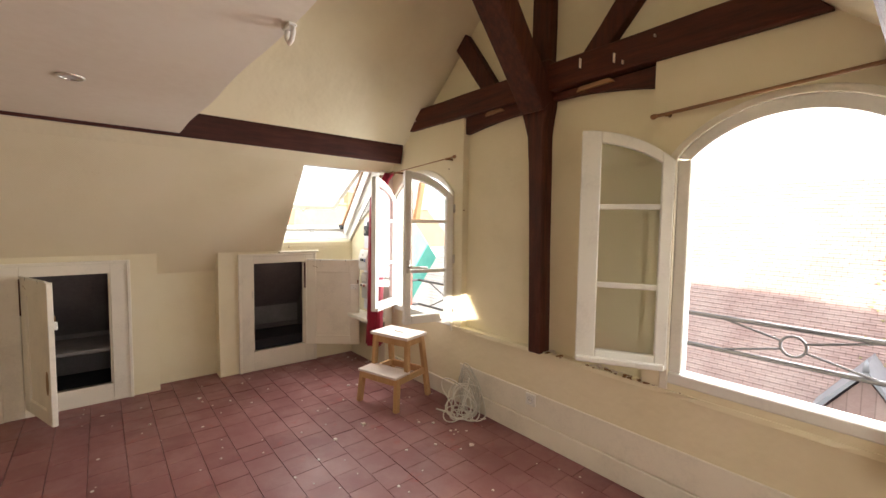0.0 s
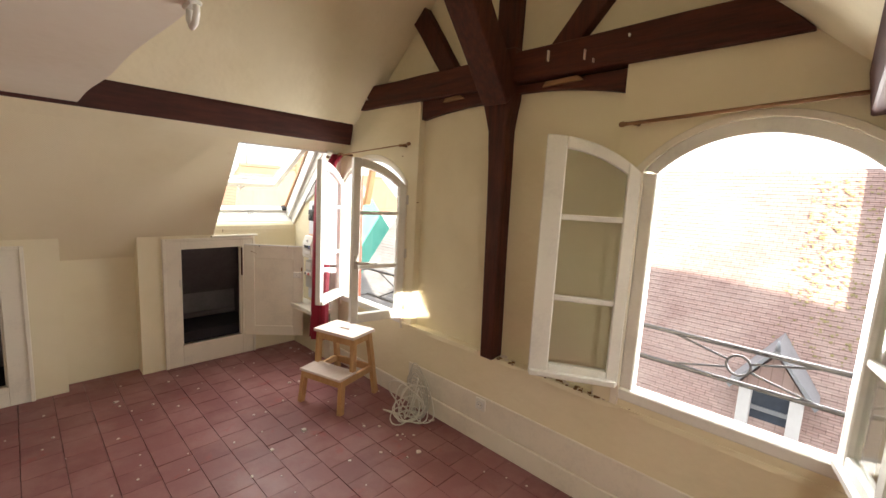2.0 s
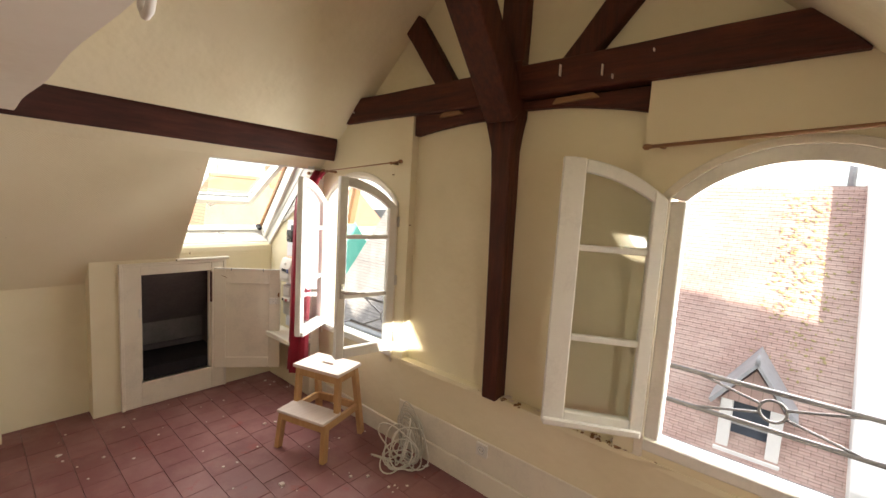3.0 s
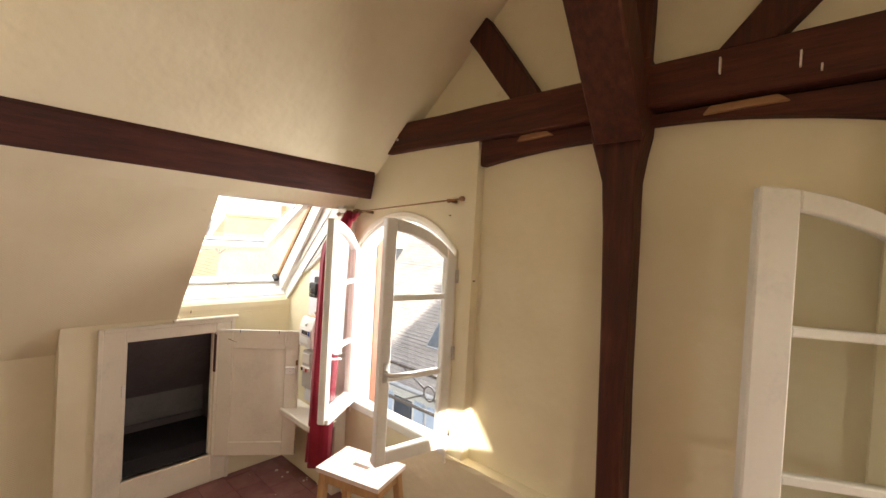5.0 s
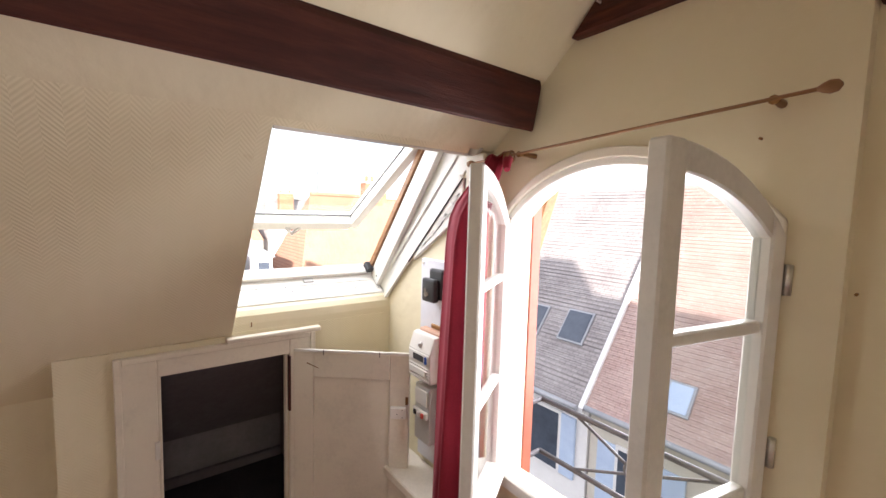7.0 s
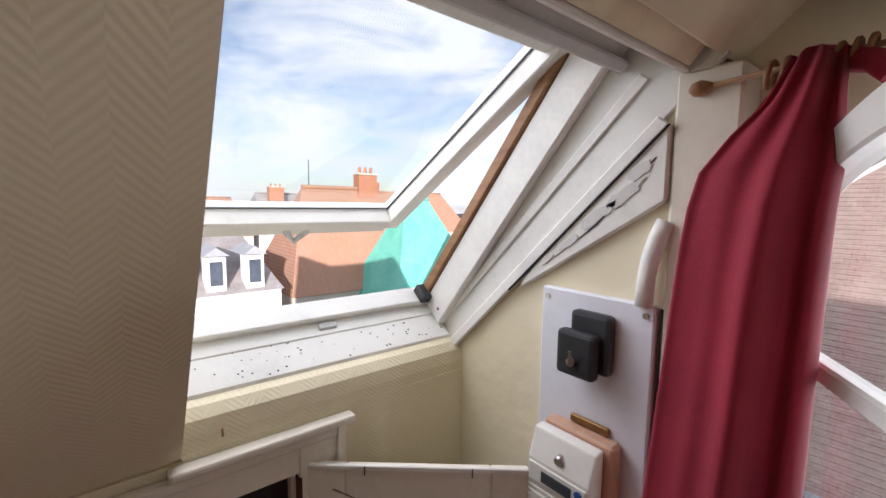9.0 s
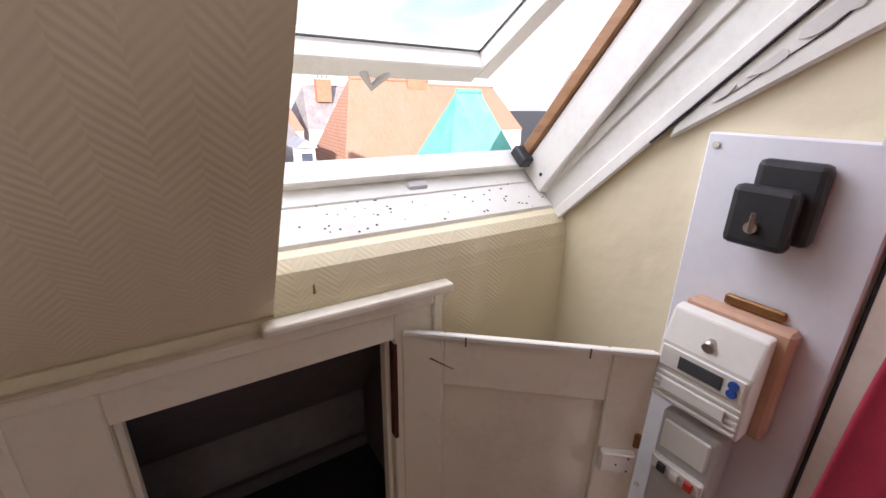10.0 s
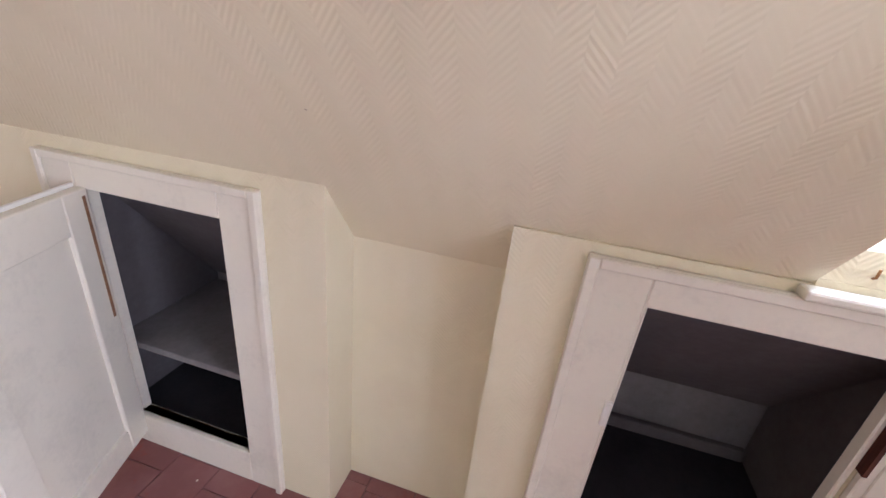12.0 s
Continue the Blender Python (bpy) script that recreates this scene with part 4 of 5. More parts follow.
# ---- cable heap by the wall ----
def cable_heap():
    rnd = random.Random(4)
    c = thing("cable_coil", "tangled ivory electric cable heaped on the tiles", "cable", at=(1.79, -0.15, 0.0))
    for k in range(11):
        cx, cy = rnd.uniform(-0.05, 0.07), rnd.uniform(-0.05, 0.05)
        r = rnd.uniform(0.05, 0.135)
        tilt, turn = rnd.uniform(0.1, 1.45), rnd.uniform(0, 6.3)
        pts = []
        for i in range(26):
            a = 2 * math.pi * i / 26
            rr = r * (1 + 0.18 * math.sin(2 * a + k) + 0.1 * math.sin(3 * a + 2 * k))
            p = Vector((rr * math.cos(a), rr * math.sin(a), 0))
            p.rotate(Euler((tilt, 0.2 * math.sin(k), turn)))
            pts.append(p)
        low = min(p.z for p in pts)
        pts = [Vector((p.x + cx, min(p.y + cy, 0.098), p.z - low + 0.006)) for p in pts]
        one("cable_loop", CABLE, c, lambda bm: tube(bm, pts, 0.0045, 6, True))
    pts = [Vector((-0.05 - 0.15 * math.sin(t * 2.9), -0.02 - 0.10 * t * (1 - t) * 2, 0.006)) for t in [i / 16 for i in range(17)]]
    one("cable_end", CABLE, c, lambda bm: tube(bm, pts, 0.0045, 6))
    h = thing("hose_coil", "translucent grey hose coil leaning upright on the wall", "hose", at=(1.76, -0.055, 0.0))
    for k in range(9):
        r = 0.105 + 0.016 * (k % 5)
        ph = 0.3 * k
        pts = [Vector((0.030 * (k - 4) * 0.25 + (0.060 + 0.010 * ((k * 3) % 5)) * math.cos(a) * (1 + 0.25 * math.sin(a + 2.3 * ph)) - 0.04 * math.sin(a), -0.012 * (k - 4) * 0.3 + 0.012 * math.sin(a * 2 + ph) - 0.012 + 0.018 * math.sin(a), r + 0.006 + r * math.sin(a))) for a in [2 * math.pi * i / 28 for i in range(28)]]
        low = min(p.z for p in pts)
        pts = [p - Vector((0, 0, low - 0.0035)) for p in pts]
        one("hose_loop", GREYMESH, h, lambda bm: tube(bm, pts, 0.0032, 5, True))


cable_heap()


def wall_socket(x, z):
    s = thing("wall_socket", "ivory wall socket above the baseboard", "socket", at=(x, -0.010, z))
    boxpart("plate", IVORY, s, (-0.036, 0.036, -0.014, 0.0, -0.036, 0.036), soft_w=0.004, seg=2)
    one("recess_ring", GREYPL, s, lambda bm: tube(bm, [(0.020 * math.cos(k * math.pi / 10), -0.015, 0.020 * math.sin(k * math.pi / 10)) for k in range(20)], 0.003, 6, True))
    for sx in (-1, 1):
        one("pin_hole", BLACK, s, lambda bm: tube(bm, [(sx * 0.009, -0.0155, 0), (sx * 0.009, -0.013, 0)], 0.0028, 8))


wall_socket(2.265, 0.252)

# ---- electricity board in the corner ----
EY = -0.070
eb = thing("meter_board", "white painted panel carrying the electric meter", "electrical board", at=(0, 0, 0))
boxpart("panel", BLUEWHITE, eb, (0.296, 0.548, EY - 0.020, EY, 0.50, 1.370), soft_w=0.003)
for x, z in ((0.312, 1.350), (0.532, 1.350), (0.312, 0.58), (0.532, 0.58)):
    one("screw", STEEL, eb, lambda bm: tube(bm, [(x, EY - 0.020, z), (x, EY - 0.023, z)], 0.006, 10), "domed steel screw")
FY = EY - 0.020

iso = thing("isolator_switch", "black bakelite main switch with a metal knob", "switch", at=(0, 0, 0))
boxpart("back_box", BLACK, iso, (0.372, 0.462, FY - 0.035, FY, 1.215, 1.338), soft_w=0.010, seg=2)
boxpart("cover", BLACK, iso, (0.358, 0.445, FY - 0.070, FY - 0.035, 1.205, 1.300), soft_w=0.010, seg=2)
one("knob", STEEL, iso, lambda bm: (tube(bm, [(0.398, FY - 0.070, 1.238), (0.398, FY - 0.082, 1.238)], 0.009, 12), bar(bm, (0.398, FY - 0.082, 1.232), (0.400, FY - 0.086, 1.262), 0.006, 0.006)), "worn steel toggle")

mt = thing("electric_meter", "white electric meter with grey display on varnished wood", "electric meter", at=(0.022, 0.0, 0.0))
boxpart("backing", PEACH, mt, (0.318, 0.480, FY - 0.045, FY, 0.880, 1.085), "varnished wooden meter backing", 0.006)
boxpart("gap_lining", BRASS, mt, (0.365, 0.455, FY - 0.012, FY, 1.087, 1.105), "dark brown wooden batten", 0.003)


def meter_body(bm):
    pr = [(FY - 0.046, 0.885), (FY - 0.100, 0.885), (FY - 0.108, 0.945), (FY - 0.108, 1.010), (FY - 0.080, 1.072), (FY - 0.046, 1.075)]
    prism(bm, [(0.312, y, z) for y, z in pr], (0.150, 0, 0))


one("case", IVORY, mt, meter_body, "white plastic meter case", 0.005, 2)
boxpart("display_bezel", IVORY, mt, (0.318, 0.456, FY - 0.114, FY - 0.1085, 0.962, 1.004), soft_w=0.002)
boxpart("display", LCD, mt, (0.352, 0.424, FY - 0.117, FY - 0.1145, 0.970, 0.995), "dark grey liquid crystal display", 0.001)
for z in (0.975, 0.990):
    one("button", BLUE, mt, lambda bm: tube(bm, [(0.440, FY - 0.114, z), (0.440, FY - 0.119, z)], 0.008, 12), "round blue button")
for k in range(5):
    z = 0.896 + 0.012 * k
    boxpart("vent_rib", IVORY, mt, (0.316, 0.458, FY - 0.112, FY - 0.103, z, z + 0.006), soft_w=0.001)
one("seal_screw", STEEL, mt, lambda bm: tube(bm, [(0.388, FY - 0.090, 1.035), (0.388, FY - 0.108, 1.028)], 0.010, 12), "round steel seal screw")
boxpart("terminal_cover", IVORY, mt, (0.330, 0.440, FY - 0.117, FY - 0.1125, 0.915, 0.940), soft_w=0.002)

bk = thing("circuit_breaker", "grey main circuit breaker with a red test button", "circuit breaker", at=(0.022, 0.0, 0.0))
boxpart("body", GREYPL, bk, (0.335, 0.440, FY - 0.060, FY, 0.620, 0.858), "grey plastic breaker body", 0.006, 2)
boxpart("window", IVORY, bk, (0.345, 0.430, FY - 0.068, FY - 0.061, 0.780, 0.845), soft_w=0.003)
boxpart("switch_bar", IVORY, bk, (0.340, 0.436, FY - 0.075, FY - 0.061, 0.730, 0.760), soft_w=0.003)
for k, m in enumerate((BLACK, IVORY, REDBTN)):
    boxpart("toggle", m, bk, (0.356 + 0.026 * k, 0.372 + 0.026 * k, FY - 0.083, FY - 0.0755, 0.735, 0.755), soft_w=0.002)

for d, dx in ((mt, 0.022), (iso, 0.016)):
    d.scale = (1.0, 0.74, 1.0)
    d.location = (dx, FY * 0.26, 0.0)

bc = thing("black_cable", "black cable clipped along the edge of the board", "cable")
one("cable", BLACK, bc, lambda bm: tube(bm, [(0.556, EY - 0.006, 1.365 - 0.85 * k / 12) for k in range(13)], 0.0045, 6))

cd = thing("cable_conduit", "white painted conduit bending down behind the board", "conduit", at=(0, 0, 0))
one("pipe", WHITE, cd, lambda bm: tube(bm, [(0.528, EY - 0.024, 1.368), (0.530, EY - 0.024, 1.42), (0.535, EY - 0.022, 1.46), (0.543, EY - 0.018, 1.495), (0.552, EY - 0.010, 1.525)], 0.016, 10))
tagged(boxpart("corner_stud", CREAM, None, (0.553, 0.655, EY - 0.010, EY + 0.075, 0.0, 1.78), soft_w=0.006), "cream painted upright timber beside the meter board", "post")
fp = thing("filled_plank", "cracked and filled white plank under the rafter", "plank")
bm = bmesh.new()
prism(bm, [(0.225, EY - 0.016, 1.352), (0.551, EY - 0.016, 1.561), (0.551, EY - 0.016, 1.700), (0.500, EY - 0.016, 1.655), (0.228, EY - 0.016, 1.375)], (0, 0.016, 0))
soften(bm, 0.004)
part("board", bm, WHITE, fp)
rf = random.Random(12)
for x, z, a, b in ((0.42, 1.530, 0.055, 0.012), (0.475, 1.575, 0.045, 0.014), (0.50, 1.615, 0.030, 0.012), (0.36, 1.475, 0.030, 0.008), (0.30, 1.430, 0.022, 0.006)):
    pts = []
    for k in range(14):
        w = 2 * math.pi * k / 14
        u, v = a * math.cos(w) * rf.uniform(0.7, 1.15), b * math.sin(w) * rf.uniform(0.6, 1.25)
        pts.append((x + 0.80 * u - 0.6 * v, EY - 0.0185, z + 0.6 * u + 0.80 * v))
    one("filler_patch", FILLER, fp, lambda bm: prism(bm, pts, (0, 0.003, 0)), "rough grey filler smear")
one("plank_crack", SHADE_AND_CRACK, fp, lambda bm: prism(bm, [(0.30, EY - 0.0175, 1.420), (0.42, EY - 0.0175, 1.515), (0.53, EY - 0.0175, 1.640), (0.532, EY - 0.0175, 1.640), (0.422, EY - 0.0175, 1.5135)], (0, 0.002, 0)), "dark crack")
tagged(boxpart("corner_shelf", CREAM, None, (0.10, 0.66, EY - 0.17, EY, 0.43, 0.470), soft_w=0.006), "cream painted ledge below the meter board", "shelf")


# ---- curtain and rods ----
def curtain():
    rows, nt_ = 30, 72
    c = thing("curtain", "crimson cotton curtain gathered and knotted on its rod", "curtain")
    bm = bmesh.new()
    loops = []
    for j in range(rows + 1):
        t = j / rows
        z = 1.752 - 1.50 * t
        g = min(1, t / 0.09) ** 1.5
        half = 0.030 + 0.040 * g + 0.022 * min(1, t / 0.45)
        cx = 0.742 - 0.032 * g - 0.055 * max(0, t - 0.1)
        cy = -0.105 - 0.085 * min(1, t / 0.14)
        dep = 0.026 + 0.030 * min(1, t / 0.2)
        ring = []
        for i in range(nt_):
            a = 2 * math.pi * i / nt_
            fold = 1 + (0.26 * min(1, t * 6 + 0.3)) * math.cos(5 * a + 1.0 * math.sin(3 * t)) + 0.05 * math.cos(11 * a + 4 * t)
            ring.append(bm.verts.new((cx + half * math.cos(a) * (1 + 0.12 * (fold - 1)), cy + dep * math.sin(a) * fold + 0.008 * math.cos(8 * a + 2 * t), z + 0.010 * math.sin(3 * a) * (1 if t < 0.05 else 0.2))))
        loops.append(ring)
    for j in range(rows):
        for i in range(nt_):
            f = bm.faces.new((loops[j][i], loops[j][(i + 1) % nt_], loops[j + 1][(i + 1) % nt_], loops[j + 1][i]))
            f.smooth = True
    bm.faces.new(loops[0])
    bm.faces.new(loops[-1][::-1])
    part("cloth", bm, VELVET, c)
    one("knot", VELVET, c, lambda bm: tube(bm, [(0.715, -0.115, 1.720), (0.722, -0.075, 1.745), (0.742, -0.066, 1.760), (0.775, -0.085, 1.745), (0.800, -0.115, 1.730), (0.815, -0.13, 1.705)], [0.012, 0.016, 0.017, 0.017, 0.015, 0.010], 10), "bunched curtain top over the rod")


curtain()


def rod(a, b, r, label, rings):
    d = thing("curtain_rod", label, "curtain rod", "curtain rods")
    a, b = Vector(a), Vector(b)
    n = (b - a).normalized()
    one("pole", BAREWOOD, d, lambda bm: tube(bm, [a, b], r, 8))
    for p, s in ((a, -1), (b, 1)):
        one("finial", BAREWOOD, d, lambda bm: tube(bm, [p, p + n * s * 0.008, p + n * s * 0.018, p + n * s * 0.030, p + n * s * 0.036], [r, 0.009, 0.013, 0.011, 0.003], 10), "turned wooden finial")
    for t in rings:
        p = a.lerp(b, t)
        one("bracket", BRASS, d, lambda bm: tube(bm, [p + Vector((0, 0, -0.002)), (p.x, p.y + 0.02, p.z), (p.x, 0.0, p.z)], [0.010, 0.007, 0.009], 8), "small rod bracket")


rod((0.615, -0.090, 1.745), (1.535, -0.058, 1.812), 0.0042, "thin wooden curtain rod over the smaller window", (0.22, 0.93))
for x in (0.688, 0.706, 0.760, 0.776, 0.790):
    z = 1.745 + (x - 0.615) * 0.0728
    tagged(one("curtain_ring", BAREWOOD, None, lambda bm: tube(bm, [(x + 0.003 * math.sin(a), -0.088 + 0.017 * math.cos(a), z - 0.006 + 0.017 * math.sin(a)) for a in [k * math.pi / 9 for k in range(18)]], 0.0042, 6, True)), "turned wooden curtain ring on its rod", "curtain ring", "curtain rings")
rod((2.965, -0.045, 1.842), (4.05, -0.045, 1.905), 0.008, "wooden curtain rod over the larger window", (0.03,))

# ---- ceiling fittings ----
dl = thing("downlight", "small recessed steel downlight in the low ceiling", "downlight", at=(1.733, -2.103, 1.86))
one("trim_ring", STEEL, dl, lambda bm: tube(bm, [(0.038 * math.cos(k * math.pi / 14), 0.038 * math.sin(k * math.pi / 14), -0.003) for k in range(28)], 0.005, 6, True))
one("lens", GREYPL, dl, lambda bm: tube(bm, [(0, 0, 0.0), (0, 0, -0.003)], 0.034, 18))
hk = thing("ceiling_hook", "white plastic hook bracket hanging from the ceiling edge", "hook", at=(2.68, -1.628, 1.86))
boxpart("base", IVORY, hk, (-0.030, 0.022, -0.012, 0.012, -0.010, 0.0), soft_w=0.003)
one("hook", IVORY, hk, lambda bm: tube(bm, [(-0.02, 0, -0.008), (-0.022, 0, -0.03), (-0.008, 0, -0.045), (0.012, 0, -0.042), (0.024, 0, -0.026), (0.022, 0, -0.012)], 0.007, 8))

# paint drips on the tie beam
for x, z, h in ((2.545, 2.17, 0.05), (2.735, 2.145, 0.045), (2.78, 2.125, 0.018), (2.93, 2.205, 0.012), (1.05, 2.15, 0.012)):
    tagged(one("paint_drip", CHIP, None, lambda bm: box(bm, x, x + 0.005, -0.052, -0.034, z, z + h), "", 0.001), "white paint drip on the dark beam", "paint drip", "paint drips")

# crumbs on floor and ledge
rnd = random.Random(9)


def crumbs(name, label, count, spot, material=CHIP):
    bm = bmesh.new()
    for k in range(count):
        x, y, z = spot()
        s = rnd.uniform(0.003, 0.011) * (1.8 if rnd.random() < 0.12 else 1)
        h = s * rnd.uniform(0.2, 0.6)
        n = rnd.randint(4, 6)
        a0 = rnd.uniform(0, 6)
        prism(bm, [(x + s * rnd.uniform(0.6, 1.2) * math.cos(a0 + 6.283 * i / n), y + s * rnd.uniform(0.6, 1.2) * math.sin(a0 + 6.283 * i / n), z) for i in range(n)], (0, 0, h))
    tagged(part(name, bm, material), label, "debris", "", "stuff")


crumbs("plaster_crumbs", "pale plaster crumbs and paint chips scattered over tiles", 150, lambda: (rnd.uniform(0.06, 3.3), -0.03 - 2.2 * rnd.random() ** 1.2, 0.0005))
crumbs("ledge_crumbs", "plaster crumbs lying along the gable ledge", 60, lambda: (rnd.uniform(2.2, 3.02), rnd.uniform(0.0, 0.05), 0.5655))
crumbs("ledge_dirt", "dark mouldy dirt along the window ledge", 70, lambda: (rnd.choice((2.33, 2.78, 2.98)) + rnd.gauss(0, 0.07), rnd.uniform(-0.012, 0.03), 0.5665), BRASS)
dirt = bmesh.new()
for k in range(70):
    x = rnd.random()
    y = min(SY1 - 0.02, max(SILL_Y + 0.03, rnd.gauss(rnd.choice((-0.62, -0.33, -0.18)), 0.09)))
    p = Vector((-0.044, 0, 1.167)).lerp(Vector((-0.130, 0, 1.232)), x)
    s = rnd.uniform(0.0005, 0.0013)
    q = Vector((0.60, 0, 0.80)) * 0.001
    box(dirt, p.x + q.x - s, p.x + q.x + s, y - s * 1.5, y + s * 1.5, p.z + q.z - s, p.z + q.z + s)
tagged(part("fly_specks", dirt, BLACK), "dark fly specks on the white sill board", "specks", "", "stuff")
for x, z in ((1.612, 1.43), (1.44, 1.74)):
    tagged(one("nail", BRASS, None, lambda bm: tube(bm, [(x, 0.002, z), (x, -0.012, z)], 0.003, 6)), "rusty nail standing in the plaster", "nail", "nails")


tagged(one("bent_nail", BRASS, None, lambda bm: tube(bm, [(-0.002, -0.705, 1.088), (0.006, -0.705, 1.092), (0.008, -0.706, 1.108)], 0.0022, 6)), "small bent nail in the papered knee wall", "nail", "nails")

# ---- outside: street, houses ----
GZ = -9.0
setting(boxpart("ground", ASPHALT, None, (-400, 400, -400, 400, GZ - 1, GZ), soft_w=0), "grey street and far ground", "ground")
tagged(boxpart("own_house_front", RENDER, None, (-0.95, 5.0, -4.4, 0.33, GZ, -0.26), soft_w=0), "pale rendered house front below the attic", "house wall")


def courses(bm, x0, x1, y_e, z_e, y_r, z_r, pitch, lift=0.02, fx0=None, fx1=None):
    """A roof face of overlapping courses from eave to ridge."""
    L = math.hypot(y_r - y_e, z_r - z_e)
    d = Vector((0, (y_r - y_e) / L, (z_r - z_e) / L))
    nrm = Vector((0, -d.z, d.y))
    if nrm.z < 0:
        nrm = -nrm
    n = int(L / pitch)
    for k in range(n):
        a = Vector((0, y_e, z_e)) + d * (k * pitch)
        b = a + d * (pitch * 1.04)
        t = k / n
        xa = x0 + (fx0(t) if fx0 else 0)
        xb = x1 + (fx1(t) if fx1 else 0)
        v = [bm.verts.new((x, *(p + nrm * h).yz)) for x, p, h in ((xa, a, lift), (xb, a, lift), (xb, b, 0.0), (xa, b, 0.0), (xa, a, 0.0), (xb, a, 0.0))]
        bm.faces.new((v[0], v[1], v[2], v[3]))
        bm.faces.new((v[4], v[5], v[1], v[0]))


def roof_pt(x, y, up=0.0):
    """On the roof across the street."""
    return Vector((x, y - 0.8 * up, -2.9 + (y - 7.5) * 4 / 3 + 0.6 * up))


def roof_light(parent, x, y, w, h, mat=PANE_DARK):
    d = Vector((0, 0.6, 0.8))
    for nm, a, b, c, e, u, m in (("roof_light_frame", -w / 2 - 0.05, w / 2 + 0.05, -0.05, h + 0.05, 0.07, ZINC), ("roof_light_pane", -w / 2, w / 2, 0.0, h, 0.09, mat)):
        q = [roof_pt(x + a, y, 0.0) + d * c, roof_pt(x + b, y, 0.0) + d * c, roof_pt(x + b, y, 0.0) + d * e, roof_pt(x + a, y, 0.0) + d * e]
        parent = one(nm, m, parent, lambda bm: prism(bm, q, (0, -0.8 * u, 0.6 * u)))


def facade_window(parent, x, y, z, w, h, shutter=None):
    fr = boxpart("window_frame", RENDERW, parent, (x - w / 2 - 0.08, x + w / 2 + 0.08, y - 0.06, y, z - 0.08, z + h + 0.08), soft_w=0)
    boxpart("window_pane", PANE_DARK, fr, (x - w / 2, x + w / 2, y - 0.075, y - 0.061, z, z + h), soft_w=0)
    if shutter:
        for sx in (-1, 1):
            c = x + sx * (w / 2 + 0.08 + w / 4)
            boxpart("shutter", shutter, parent, (c - w / 4, c + w / 4, y - 0.07, y - 0.001, z - 0.05, z + h + 0.05), soft_w=0.01)


# house with the red tiled roof
hr = thing("town_house", "house across the street with a red tiled roof", "house")
bm = bmesh.new()
courses(bm, -3.62, 4.55, 7.5, -2.9, 11.6, 2.567, 0.115)
tagged(part("roof", bm, ROOF_RED, hr, "weathered red flat-tile roof"), kind="stuff")
boxpart("wall", RENDER, hr, (-3.62, 4.8, 7.75, 18.0, GZ, -2.75), soft_w=0)
one("gutter", ZINC, hr, lambda bm: tube(bm, [(-3.6, 7.42, -2.93), (4.7, 7.42, -2.93)], 0.07, 8))
one("roof_back", ROOF_RED, hr, lambda bm: prism(bm, [(-3.62, 11.6, 2.56), (-3.62, 17.5, -2.9), (-3.62, 17.4, -3.0), (-3.62, 11.6, 2.46)], (8.3, 0, 0)))
one("parapet", RENDERW, hr, lambda bm: prism(bm, [(4.55, 7.3, -3.3), (4.55, 7.3, -2.6), (4.55, 11.6, 3.15), (4.55, 11.6, 2.4)], (0.45, 0, 0)), "white rendered raised verge", 0.02)
one("gable_above", RENDERW, hr, lambda bm: prism(bm, [(5.0, 12.6, GZ), (5.0, 12.6, 4.6), (9.0, 12.6, 4.6), (9.0, 12.6, GZ)], (0, 5.0, 0)), "white rendered taller wall behind")
one("downpipe", ZINC, hr, lambda bm: tube(bm, [(4.30, 11.9, 3.9), (4.30, 11.9, 2.2)], 0.08, 8))
# pane coloured pale blue in place of the sky's reflection
roof_light(hr, -1.79, 7.85, 0.45, 0.6, SHUT_SKYBLUE)
for x in (-2.4, 0.2, 2.8):
    facade_window(hr, x, 7.75, -5.2, 0.9, 1.5, SHUT_SKYBLUE)
# dormer
dm = (2.70, 3.66)
boxpart("dormer_wall", RENDERW, hr, (dm[0], dm[0] + 0.20, 7.62, 9.3, -2.80, -1.80), soft_w=0.01)
boxpart("dormer_wall", RENDERW, hr, (dm[1] - 0.20, dm[1], 7.62, 9.3, -2.80, -1.80), soft_w=0.01)
boxpart("dormer_sill", RENDERW, hr, (dm[0] - 0.03, dm[1] + 0.03, 7.55, 7.9, -2.86, -2.76), soft_w=0.01)
boxpart("dormer_pane", PANE_DARK, hr, (dm[0] + 0.2, dm[1] - 0.2, 7.80, 7.84, -2.76, -1.80), soft_w=0)
boxpart("dormer_bar", ZINC, hr, (dm[0] + 0.2, dm[1] - 0.2, 7.76, 7.80, -2.30, -2.22), soft_w=0)
one("dormer_gable", ROOF_RED, hr, lambda bm: prism(bm, [(dm[0], 7.62, -1.80), (dm[1], 7.62, -1.80), ((dm[0] + dm[1]) / 2, 7.62, -1.12)], (0, 1.6, 0)))
for a, b in ((dm[0] - 0.14, 0), (dm[1] + 0.14, 0)):
    cx = (dm[0] + dm[1]) / 2
    one("dormer_roof", ZINC, hr, lambda bm: prism(bm, [(a, 7.50, -1.92), (cx, 7.50, -1.04), (cx, 7.50, -0.96), (a + (-0.05 if a < cx else 0.05), 7.50, -1.86)], (0, 2.0, 0)))
one("dormer_finial", ZINC, hr, lambda bm: tube(bm, [(cx, 7.52, -1.0), (cx, 7.52, -0.86), (cx, 7.52, -0.80)], [0.05, 0.03, 0.01], 8))
